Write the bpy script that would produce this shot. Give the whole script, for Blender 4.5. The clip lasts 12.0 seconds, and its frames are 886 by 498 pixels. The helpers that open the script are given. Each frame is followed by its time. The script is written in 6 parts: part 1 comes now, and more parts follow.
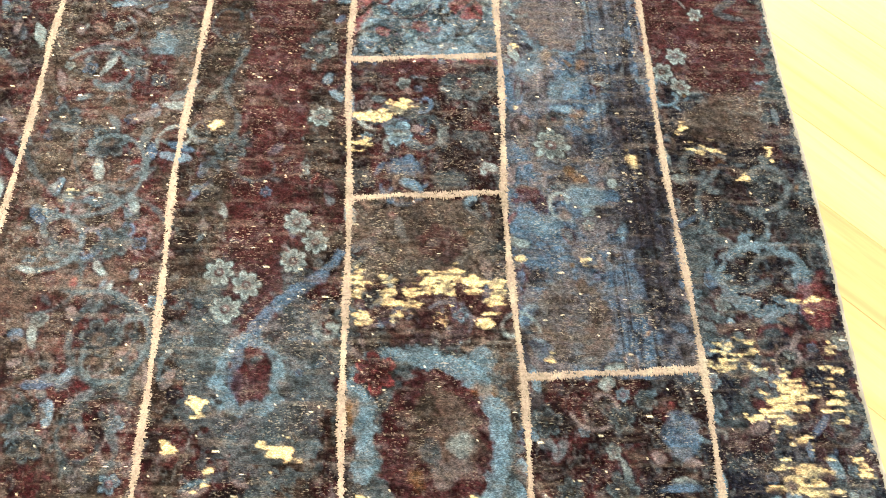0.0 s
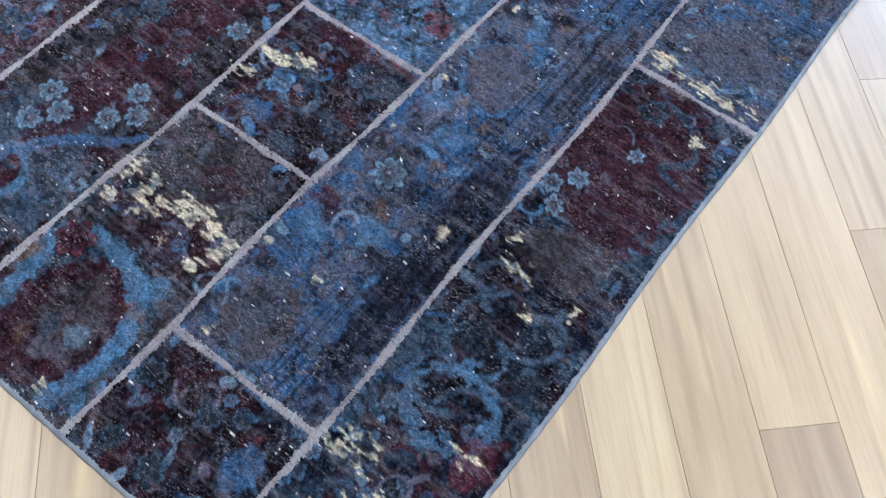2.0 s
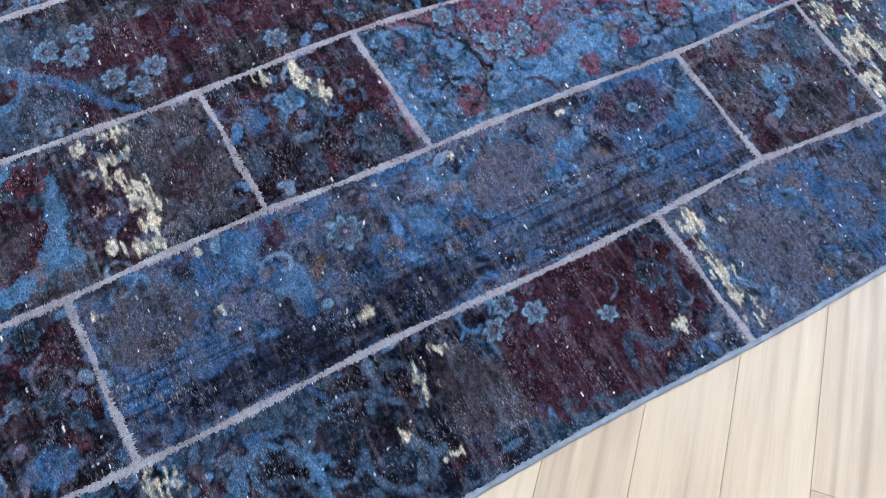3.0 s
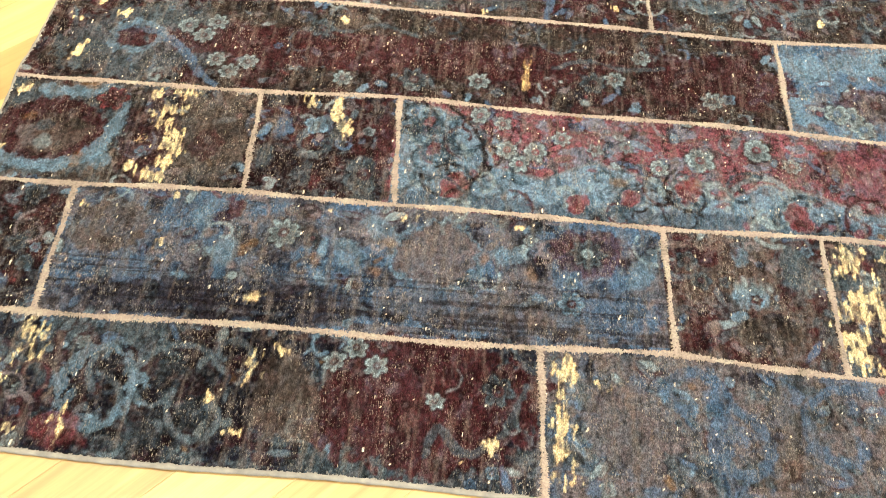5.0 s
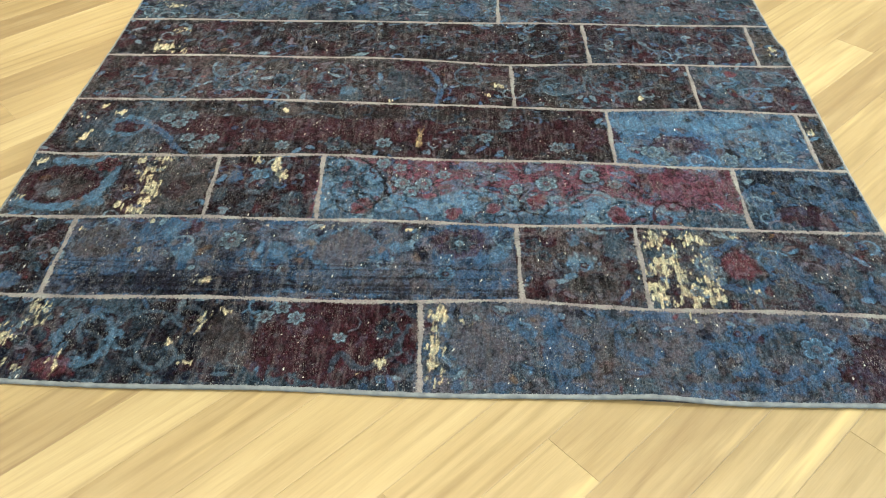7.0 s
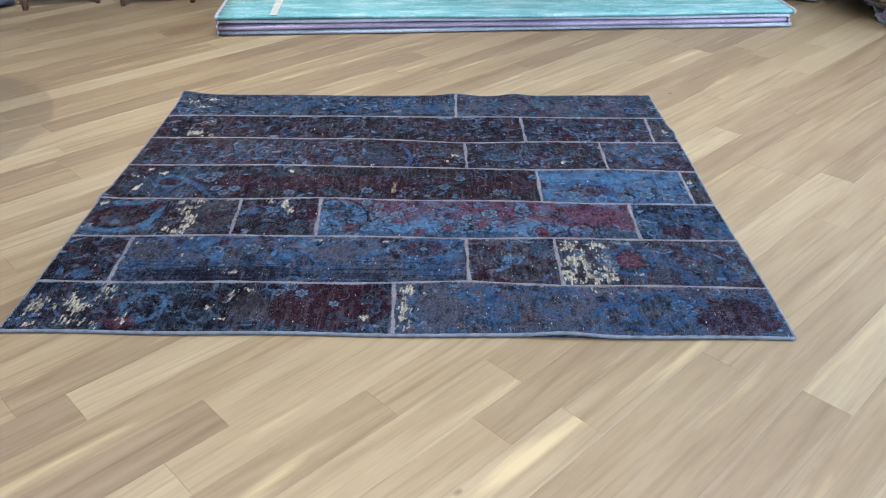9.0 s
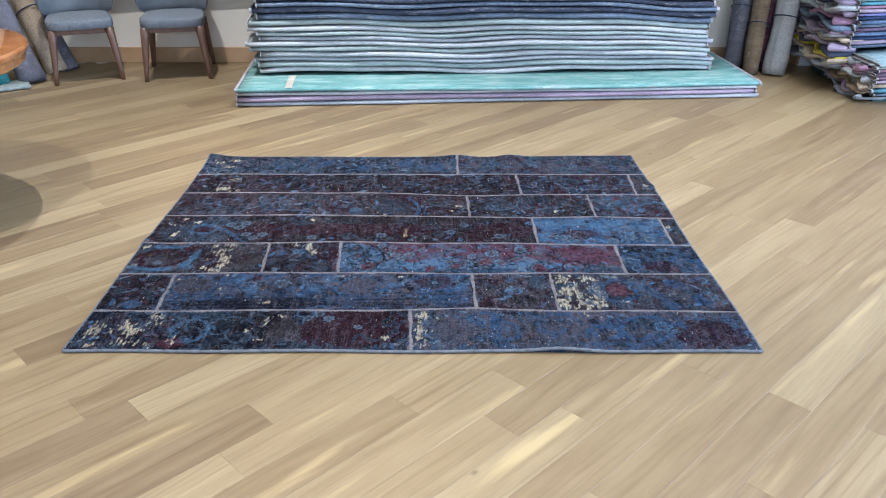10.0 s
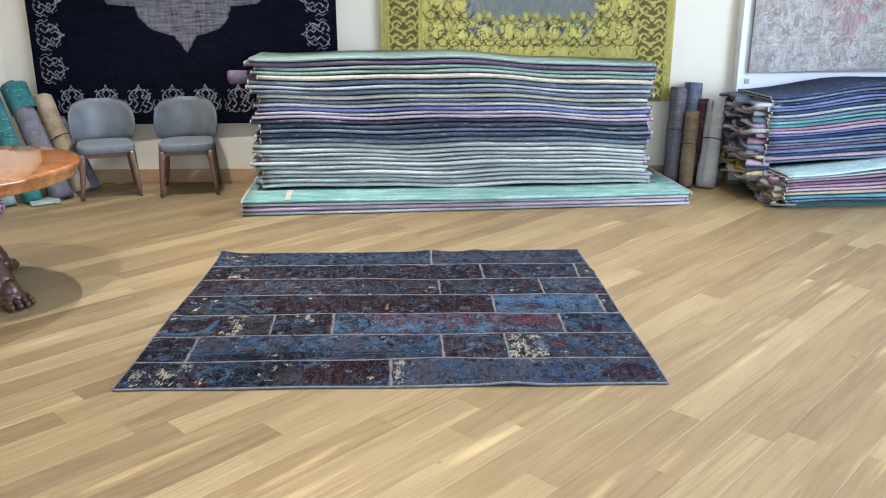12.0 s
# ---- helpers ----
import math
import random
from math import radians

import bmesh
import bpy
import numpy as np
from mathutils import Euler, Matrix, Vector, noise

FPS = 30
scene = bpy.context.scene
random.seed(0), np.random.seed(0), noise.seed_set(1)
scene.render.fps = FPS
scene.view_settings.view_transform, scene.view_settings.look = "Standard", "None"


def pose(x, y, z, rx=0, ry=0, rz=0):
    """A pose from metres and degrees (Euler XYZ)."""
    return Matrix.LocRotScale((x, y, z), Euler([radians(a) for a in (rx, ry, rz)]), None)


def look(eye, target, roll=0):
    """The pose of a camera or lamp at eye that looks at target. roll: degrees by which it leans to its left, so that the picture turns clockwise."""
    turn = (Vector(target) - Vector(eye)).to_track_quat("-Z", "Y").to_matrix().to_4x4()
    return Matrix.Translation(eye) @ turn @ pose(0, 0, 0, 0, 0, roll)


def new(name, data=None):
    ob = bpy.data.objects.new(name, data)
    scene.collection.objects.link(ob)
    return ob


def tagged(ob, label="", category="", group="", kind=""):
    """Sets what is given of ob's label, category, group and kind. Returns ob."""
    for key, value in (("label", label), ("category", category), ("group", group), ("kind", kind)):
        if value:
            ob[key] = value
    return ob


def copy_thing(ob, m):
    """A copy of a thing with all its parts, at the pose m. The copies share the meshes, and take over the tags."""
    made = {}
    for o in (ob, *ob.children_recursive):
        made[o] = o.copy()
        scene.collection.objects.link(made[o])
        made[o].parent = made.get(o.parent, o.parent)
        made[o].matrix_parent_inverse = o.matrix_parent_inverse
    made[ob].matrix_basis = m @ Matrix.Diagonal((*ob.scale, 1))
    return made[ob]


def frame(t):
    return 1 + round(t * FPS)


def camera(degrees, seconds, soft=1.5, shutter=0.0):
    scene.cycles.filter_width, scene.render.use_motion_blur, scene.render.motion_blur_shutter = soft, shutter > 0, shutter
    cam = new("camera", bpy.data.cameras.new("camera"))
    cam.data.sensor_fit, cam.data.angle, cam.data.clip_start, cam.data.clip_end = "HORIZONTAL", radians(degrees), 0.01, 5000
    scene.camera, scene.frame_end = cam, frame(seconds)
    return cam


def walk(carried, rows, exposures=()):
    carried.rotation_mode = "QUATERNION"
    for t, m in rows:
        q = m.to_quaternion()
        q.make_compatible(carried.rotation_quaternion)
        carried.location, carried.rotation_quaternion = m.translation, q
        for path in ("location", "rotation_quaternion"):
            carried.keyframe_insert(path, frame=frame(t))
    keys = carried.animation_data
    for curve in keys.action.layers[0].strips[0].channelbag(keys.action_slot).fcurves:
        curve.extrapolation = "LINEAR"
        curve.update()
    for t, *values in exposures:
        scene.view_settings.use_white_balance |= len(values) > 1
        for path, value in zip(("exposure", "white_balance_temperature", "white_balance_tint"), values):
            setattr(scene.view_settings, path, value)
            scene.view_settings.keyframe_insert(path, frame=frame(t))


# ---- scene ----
cam = camera(58.0, 12.0, 1.0)
PATH = [
    (0, (-0.172, 0.755, 1.233), (0.734, 0.642, -0.547), 7.1),
    (0.3, (-0.19, 0.594, 1.251), (0.691, 0.54, -0.544), 6.7),
    (0.5, (-0.228, 0.525, 1.252), (0.677, 0.457, -0.526), 11.0),
    (0.7, (-0.233, 0.458, 1.249), (0.678, 0.418, -0.531), 12.0),
    (1, (-0.183, 0.349, 1.219), (0.726, 0.39, -0.561), 12.3),
    (1.5, (-0.042, 0.203, 1.267), (0.793, 0.404, -0.539), 12.8),
    (2, (0.085, 0.009, 1.255), (0.849, 0.438, -0.543), 10.1),
    (2.5, (0.208, -0.107, 1.25), (0.885, 0.474, -0.54), 11.0),
    (3, (0.435, -0.08, 1.242), (0.977, 0.586, -0.565), 12.4),
    (3.5, (0.639, -0.07, 1.244), (0.985, 0.702, -0.569), 9.3),
    (3.7, (0.742, -0.058, 1.249), (1.017, 0.737, -0.566), 9.4),
    (5.3, (1.107, -0.465, 1.364), (1.022, 0.657, -0.289), 1.2),
    (5.5, (1.166, -0.52, 1.371), (1.079, 0.638, -0.258), 1.3),
    (6, (1.217, -0.667, 1.391), (1.127, 0.592, -0.161), 0.0),
    (6.5, (1.232, -0.857, 1.416), (1.15, 0.504, -0.047), -0.8),
    (7, (1.306, -1.057, 1.446), (1.233, 0.394, 0.072), -0.7),
    (7.2, (1.34, -1.147, 1.448), (1.268, 0.335, 0.107), -0.7),
    (8.8, (1.365, -1.819, 1.493), (1.331, -0.141, 0.405), -0.1),
    (9, (1.379, -1.909, 1.497), (1.352, -0.21, 0.442), -0.0),
    (9.5, (1.346, -2.12, 1.516), (1.333, -0.37, 0.55), 0.0),
    (10, (1.309, -2.31, 1.534), (1.307, -0.515, 0.651), 0.0),
    (10.5, (1.354, -2.509, 1.544), (1.364, -0.678, 0.74), -0.1),
    (11, (1.399, -2.721, 1.556), (1.407, -0.859, 0.827), -0.1),
    (11.5, (1.371, -2.934, 1.553), (1.39, -1.049, 0.887), -0.3),
    (12, (1.359, -3.141, 1.582), (1.398, -1.228, 1.0), -0.2),
]
# seconds, stops, kelvin, tint: the clip's own exposure and white balance drift
EXPOSURES = [(0, 2.55, 8300, 8), (0.5, 2.1, 9200, 3), (1.0, 1.75, 9200, -2), (1.25, 1.55, 7800, 2), (1.5, 1.38, 5100, 13), (3.1, 1.5, 4600, 17), (3.45, 1.9, 6000, 8), (3.7, 2.05, 7200, 6), (5.3, 2.3, 8500, 10), (6.6, 1.95, 8400, 1),
             (7.0, 1.6, 6100, -1), (7.3, 1.4, 5900, 5), (8.8, 1.1, 4700, 17), (10.5, 1.15, 5050, 16), (12, 1.13, 5300, 14)]
walk(cam, [(t, look(eye, target, roll)) for t, eye, target, roll in PATH], EXPOSURES)
R = random.Random(7)

# ---------------------------------------------------------------- world and light
world = bpy.data.worlds.new("world")
scene.world = world
world.use_nodes = True
_n = world.node_tree.nodes
_bg = _n["Background"]
_sky = _n.new("ShaderNodeTexSky")
_sky.sky_type, _sky.sun_disc = "NISHITA", False
_sky.sun_elevation, _sky.sun_rotation = radians(40), radians(120)
world.node_tree.links.new(_sky.outputs[0], _bg.inputs[0])
_bg.inputs[1].default_value = 0.1


def lamp(name, kind, m, energy, color, **more):
    data = bpy.data.lights.new(name, kind)
    data.energy, data.color = energy, color
    for key, value in more.items():
        if key == "size":
            data.shape = "RECTANGLE"
            data.size, data.size_y = value
        elif key == "radius":
            data.shadow_soft_size = value
        elif key == "cone":
            data.spot_size, data.spot_blend = radians(value), 0.6
    ob = new(name, data)
    ob.matrix_world = m
    return ob


ROOM_X0, ROOM_X1, ROOM_Y0, ROOM_Y1, ROOM_H = -4.2, 6.9, -7.0, 4.32, 4.6
# daylight entering by the tall windows of the right wall and the shop front behind the camera
lamp("window_light", "AREA", look((6.75, -1.0, 1.9), (0.0, -1.0, 0.7)), 275, (0.82, 0.92, 1.0), size=(5.0, 2.8))
lamp("shopfront_light", "AREA", look((1.5, -6.85, 2.0), (1.5, 0.0, 1.0)), 60, (0.97, 0.98, 1.0), size=(6.0, 2.6))
DOWNLIGHTS = [(-0.95, 0.15, 270, 70), (1.3, 0.5, 110, 74), (3.3, 0.6, 170, 70), (-0.7, 2.7, 360, 64), (1.7, 2.6, 330, 64), (4.0, 2.0, 150, 64), (0.0, -2.4, 320, 74), (2.6, -2.4, 260, 74)]
for _x, _y, _w, _cone in DOWNLIGHTS:
    lamp("downlight_beam", "SPOT", look((_x, _y, ROOM_H - 0.08), (_x, _y, 0)), _w, (1.0, 0.90, 0.74), radius=0.03, cone=_cone)


# ---------------------------------------------------------------- helpers
def part(name, bm, material, parent=None, label="", smooth=False):
    me = bpy.data.meshes.new(name)
    bmesh.ops.recalc_face_normals(bm, faces=bm.faces)
    bm.to_mesh(me)
    bm.free()
    if material:
        me.materials.append(material)
    if smooth:
        for p in me.polygons:
            p.use_smooth = True
    ob = new(name, me)
    if parent:
        ob.parent = parent
    if label:
        ob["label"] = label
    return ob


def box(bm, x0, x1, y0, y1, z0, z1, bevel=0.0):
    m = Matrix.Translation(((x0 + x1) / 2, (y0 + y1) / 2, (z0 + z1) / 2)) @ Matrix.Diagonal((x1 - x0, y1 - y0, z1 - z0, 1))
    g = bmesh.ops.create_cube(bm, size=1.0, matrix=m)
    if bevel:
        edges = list({e for v in g["verts"] for e in v.link_edges})
        bmesh.ops.bevel(bm, geom=edges, offset=bevel, segments=2, profile=0.6, affect="EDGES")
    return g["verts"]


def empty(name, m=None):
    ob = new(name)
    if m is not None:
        ob.matrix_world = m
    return ob


def mat(name, rough=0.6, metal=0.0, spec=0.5):
    m = bpy.data.materials.new(name)
    m.use_nodes = True
    nt = m.node_tree
    b = nt.nodes["Principled BSDF"]
    b.inputs["Roughness"].default_value = rough
    b.inputs["Metallic"].default_value = metal
    b.inputs["Specular IOR Level"].default_value = spec
    return m, nt, b


def node(nt, kind, **vals):
    n = nt.nodes.new(kind)
    for k, v in vals.items():
        n.inputs[k].default_value = v
    return n


def ramp(nt, fac, stops):
    r = nt.nodes.new("ShaderNodeValToRGB")
    e = r.color_ramp.elements
    while len(e) < len(stops):
        e.new(0.5)
    for el, (p, c) in zip(e, stops):
        el.position, el.color = p, (*c, 1)
    nt.links.new(fac, r.inputs[0])
    return r.outputs[0]


def mixc(nt, fac, a, b, mode="MIX"):
    m = nt.nodes.new("ShaderNodeMix")
    m.data_type, m.blend_type = "RGBA", mode
    for sock, v in ((m.inputs[0], fac), (m.inputs[6], a), (m.inputs[7], b)):
        if isinstance(v, (int, float)):
            sock.default_value = v
        elif isinstance(v, tuple):
            sock.default_value = (*v, 1)
        else:
            nt.links.new(v, sock)
    return m.outputs[2]


def bump(nt, b, height, strength, dist):
    n = nt.nodes.new("ShaderNodeBump")
    n.inputs["Strength"].default_value, n.inputs["Distance"].default_value = strength, dist
    nt.links.new(height, n.inputs["Height"])
    nt.links.new(n.outputs[0], b.inputs["Normal"])


def coords(nt, kind="Object", scale=(1, 1, 1), rot=0.0):
    tc = nt.nodes.new("ShaderNodeTexCoord")
    mp = nt.nodes.new("ShaderNodeMapping")
    mp.inputs["Scale"].default_value = scale
    mp.inputs["Rotation"].default_value = (0, 0, rot)
    nt.links.new(tc.outputs[kind], mp.inputs[0])
    return mp.outputs[0]


def noise_tex(nt, vec, scale, detail=4, rough=0.55):
    n = node(nt, "ShaderNodeTexNoise", Scale=scale, Detail=detail, Roughness=rough)
    nt.links.new(vec, n.inputs["Vector"])
    return n.outputs[0]


def plain(name, c1, c2, scale=8.0, rough=0.7, bump_s=0.15, bump_scale=120.0, spec=0.4):
    """A surface with two scales of variation."""
    m, nt, b = mat(name, rough, 0.0, spec)
    v = coords(nt)
    col = ramp(nt, noise_tex(nt, v, scale), [(0.3, c1), (0.7, c2)])
    nt.links.new(col, b.inputs["Base Color"])
    bump(nt, b, noise_tex(nt, v, bump_scale, 3), bump_s, 0.002)
    return m


M_WALL = plain("wall_paint", (0.70, 0.63, 0.49), (0.76, 0.69, 0.55), 1.2, 0.85, 0.08, 90)
M_WALL_WHITE = plain("wall_paint_white", (0.78, 0.79, 0.80), (0.83, 0.84, 0.84), 1.2, 0.85, 0.08, 90)
M_CEIL = plain("ceiling_paint", (0.78, 0.77, 0.74), (0.82, 0.81, 0.78), 1.0, 0.9, 0.05, 90)
M_BASE = plain("oak_baseboard", (0.36, 0.22, 0.10), (0.46, 0.30, 0.15), 5, 0.5, 0.1, 60)


def oak_material(name, far):
    """Oiled oak; each plank has its own tone. far: planks that are islands of one mesh, in room coordinates."""
    m, nt, b = mat(name, 0.32, 0.0, 0.5)
    info = nt.nodes.new("ShaderNodeNewGeometry" if far else "ShaderNodeObjectInfo")
    own = info.outputs["Random Per Island" if far else "Random"]
    tc = nt.nodes.new("ShaderNodeTexCoord")
    add = nt.nodes.new("ShaderNodeVectorMath")
    add.operation = "MULTIPLY_ADD"
    comb = nt.nodes.new("ShaderNodeCombineXYZ")
    for i in range(3):
        nt.links.new(own, comb.inputs[i])
    nt.links.new(comb.outputs[0], add.inputs[0])
    add.inputs[1].default_value = (37, 53, 11)
    turn = nt.nodes.new("ShaderNodeMapping")
    turn.inputs["Rotation"].default_value = (0, 0, -math.pi / 4 if far else 0)
    nt.links.new(tc.outputs["Object"], turn.inputs[0])
    nt.links.new(turn.outputs[0], add.inputs[2])
    vec = add.outputs[0]
    mp = nt.nodes.new("ShaderNodeMapping")
    mp.inputs["Scale"].default_value = (0.9, 7.0, 1)
    nt.links.new(vec, mp.inputs[0])
    grain = noise_tex(nt, mp.outputs[0], 3.0, 5, 0.6)
    # cathedral figure: bands bent by a slow noise
    mp2 = nt.nodes.new("ShaderNodeMapping")
    mp2.inputs["Scale"].default_value = (0.34, 3.0, 1)
    nt.links.new(vec, mp2.inputs[0])
    wave = node(nt, "ShaderNodeTexWave", Scale=2.2, Distortion=22.0, Detail=2.0)
    wave.inputs["Detail Scale"].default_value = 0.6
    wave.bands_direction = "Y"
    nt.links.new(mp2.outputs[0], wave.inputs["Vector"])
    mp3 = nt.nodes.new("ShaderNodeMapping")
    mp3.inputs["Scale"].default_value = (4.0, 160.0, 1)
    nt.links.new(vec, mp3.inputs[0])
    pores = noise_tex(nt, mp3.outputs[0], 3.0, 3, 0.7)
    base = ramp(nt, own, [(0.0, (0.128, 0.079, 0.036)), (0.15, (0.175, 0.115, 0.051)), (0.45, (0.223, 0.155, 0.069)), (0.75, (0.261, 0.188, 0.089)), (1.0, (0.333, 0.255, 0.128))])
    col = mixc(nt, 0.42, base, ramp(nt, grain, [(0.25, (0.150, 0.097, 0.042)), (0.5, (0.226, 0.160, 0.072)), (0.75, (0.319, 0.242, 0.120))]))
    figure = ramp(nt, wave.outputs[1], [(0.0, (0.52, 0.45, 0.36)), (0.16, (0.86, 0.83, 0.78)), (0.35, (1.04, 1.04, 1.04)), (1.0, (1, 1, 1))])
    spot = ramp(nt, noise_tex(nt, mp2.outputs[0], 0.8, 2), [(0.40, (0.06, 0.06, 0.06)), (0.62, (0.36, 0.36, 0.36))])
    col = mixc(nt, spot, col, mixc(nt, 1.0, col, figure, "MULTIPLY"))
    col = mixc(nt, 0.35, col, ramp(nt, pores, [(0.3, (0.72, 0.68, 0.62)), (0.55, (1, 1, 1))]), "MULTIPLY")
    # dark growth lines, uneven along the board
    mp5 = nt.nodes.new("ShaderNodeMapping")
    mp5.inputs["Scale"].default_value = (0.9, 26.0, 1)
    nt.links.new(vec, mp5.inputs[0])
    growth = ramp(nt, noise_tex(nt, mp5.outputs[0], 2.2, 5, 0.68), [(0.34, (0.60, 0.53, 0.44)), (0.50, (1, 1, 1)), (0.72, (1.12, 1.12, 1.10))])
    col = mixc(nt, 0.34, col, growth, "MULTIPLY")
    # small dark knots here and there
    mp6 = nt.nodes.new("ShaderNodeMapping")
    mp6.inputs["Scale"].default_value = (2.4, 4.0, 0)
    nt.links.new(vec, mp6.inputs[0])
    knot = node(nt, "ShaderNodeTexVoronoi", Scale=1.0)
    nt.links.new(mp6.outputs[0], knot.inputs["Vector"])
    col = mixc(nt, ramp(nt, knot.outputs["Distance"], [(0.012, (0.8, 0.8, 0.8)), (0.045, (0, 0, 0))]), col, (0.075, 0.042, 0.018))
    # pale sapwood streaks along some edges
    mp4 = nt.nodes.new("ShaderNodeMapping")
    mp4.inputs["Scale"].default_value = (0.8, 9.0, 1)
    nt.links.new(vec, mp4.inputs[0])
    sap = ramp(nt, noise_tex(nt, mp4.outputs[0], 1.7, 3, 0.5), [(0.62, (0, 0, 0)), (0.76, (0.7, 0.7, 0.7))])
    col = mixc(nt, sap, col, (0.42, 0.31, 0.135))
    nt.links.new(col, b.inputs["Base Color"])
    rr = ramp(nt, grain, [(0.2, (0.36, 0.36, 0.36)), (0.8, (0.50, 0.50, 0.50))])
    nt.links.new(rr, b.inputs["Roughness"])
    bump(nt, b, pores, 0.12, 0.0006)
    return m


M_OAK, M_OAK_FAR = oak_material("oak_plank", False), oak_material("oak_plank_far", True)

# ---------------------------------------------------------------- room
def wall(name, x0, x1, y0, y1, z0, z1, m, label):
    bm = bmesh.new()
    box(bm, x0, x1, y0, y1, z0, z1)
    return tagged(part(name, bm, m), label, "wall", kind="structure")


PIER_X, PIER_Y = 4.19, 4.20
wall("wall_north", -2.45, PIER_X, ROOM_Y1, ROOM_Y1 + 0.2, -0.1, ROOM_H, M_WALL, "cream painted plaster wall behind the rug stacks")
wall("wall_pier", PIER_X, ROOM_X1, PIER_Y, ROOM_Y1 + 0.2, -0.1, ROOM_H, M_WALL_WHITE, "white painted plaster wall standing forward of the cream wall")
wall("wall_west", ROOM_X0 - 0.2, ROOM_X0, ROOM_Y0, ROOM_Y1 + 0.2, -0.1, ROOM_H, M_WALL, "cream painted plaster side wall")
wall("wall_east", ROOM_X1, ROOM_X1 + 0.2, 1.6, ROOM_Y1, -0.1, ROOM_H, M_WALL_WHITE, "white plaster wall beside the tall windows")
wall("wall_recess", ROOM_X0, -2.45, 4.0, ROOM_Y1 + 0.2, -0.1, ROOM_H, M_WALL, "cream plaster wall standing forward of the back wall")
wall("wall_east_rear", ROOM_X1, ROOM_X1 + 0.2, ROOM_Y0, -3.6, -0.1, ROOM_H, M_WALL_WHITE, "white plaster wall beside the tall windows")
wall("wall_east_sill", ROOM_X1, ROOM_X1 + 0.2, -3.6, 1.6, -0.1, 0.45, M_WALL_WHITE, "white plaster sill wall under the tall windows")
wall("wall_east_lintel", ROOM_X1, ROOM_X1 + 0.2, -3.6, 1.6, 3.4, ROOM_H, M_WALL_WHITE, "white plaster lintel over the tall windows")
wall("wall_south_left", ROOM_X0, -1.6, ROOM_Y0 - 0.2, ROOM_Y0, -0.1, ROOM_H, M_WALL, "cream plaster wall beside the shop front")
wall("wall_south_right", 4.6, ROOM_X1, ROOM_Y0 - 0.2, ROOM_Y0, -0.1, ROOM_H, M_WALL, "cream plaster wall beside the shop front")
wall("wall_south_lintel", -1.6, 4.6, ROOM_Y0 - 0.2, ROOM_Y0, 3.4, ROOM_H, M_WALL, "cream plaster lintel over the shop front")
bm = bmesh.new()
box(bm, ROOM_X0 - 0.2, ROOM_X1 + 0.2, ROOM_Y0 - 0.2, ROOM_Y1 + 0.2, ROOM_H, ROOM_H + 0.15)
tagged(part("ceiling", bm, M_CEIL), "plain white painted plaster ceiling", "ceiling", kind="structure")
bm = bmesh.new()
box(bm, ROOM_X0 - 40, ROOM_X1 + 40, ROOM_Y0 - 40, ROOM_Y1 + 40, -0.16, -0.03)
tagged(part("ground", bm, M_BASE), "brown subfloor under the oak planks", "ground", kind="structure")
bm = bmesh.new()
box(bm, -2.45, PIER_X, ROOM_Y1 - 0.02, ROOM_Y1, 0, 0.125, 0.004)
tagged(part("baseboard", bm, M_BASE), "oak baseboard along the cream wall", "baseboard", kind="structure")
bm = bmesh.new()
box(bm, PIER_X - 0.02, PIER_X + 0.0, PIER_Y - 0.02, ROOM_Y1 - 0.02, 0, 0.125, 0.004)
tagged(part("baseboard", bm, M_BASE), "oak baseboard end at the wall corner", "baseboard", kind="structure")

# ---------------------------------------------------------------- patchwork rug: plan
RUG_L, RUG_W, RUG_T = 2.39, 1.972, 0.009
SEAM_Y = [
    [(0, 0.0), (2.4, 0.0)],
    [(0, 0.258), (0.236, 0.259), (1.19, 0.268), (1.431, 0.276), (1.74, 0.263), (2.4, 0.257)],
    [(0, 0.555), (0.222, 0.552), (0.565, 0.567), (0.878, 0.562), (1.423, 0.556), (1.738, 0.561), (2.4, 0.55)],
    [(0, 0.832), (0.549, 0.844), (0.858, 0.852), (1.72, 0.834), (2.05, 0.823), (2.4, 0.818)],
    [(0, 1.134), (0.6, 1.148), (1.0, 1.138), (1.43, 1.122), (1.722, 1.117), (2.024, 1.126), (2.4, 1.108)],
    [(0, 1.424), (0.9, 1.422), (1.424, 1.388), (2.024, 1.402), (2.4, 1.395)],
    [(0, 1.683), (1.382, 1.684), (2.4, 1.68)],
    [(0, 1.962), (1.38, 1.955), (2.4, 1.985)],
]
# where the strips are cut: x at the lower and the upper seam
CUTS = [
    [(1.196, 1.184)],
    [(0.236, 0.222), (1.431, 1.423), (1.740, 1.738)],
    [(0.565, 0.549), (0.878, 0.858), (2.050, 2.052)],
    [(1.720, 1.722), (2.310, 2.313)],
    [(1.431, 1.424), (2.024, 2.024)],
    [(1.698, 1.691), (2.272, 2.287)],
    [(1.384, 1.383)],
]


def seam_y(k, x):
    pts = SEAM_Y[k]
    return float(np.interp(x, [p[0] for p in pts], [p[1] for p in pts])) + 0.003 * math.sin(9.0 * x + 2.1 * k)


def rug_edge(side, y):
    """x of the rug's short edges, which are slightly wavy."""
    return (0.004 * math.sin(5.2 * y + 0.6)) if side == 0 else 2.40 - 0.0165 * y + 0.004 * math.sin(6 * y)


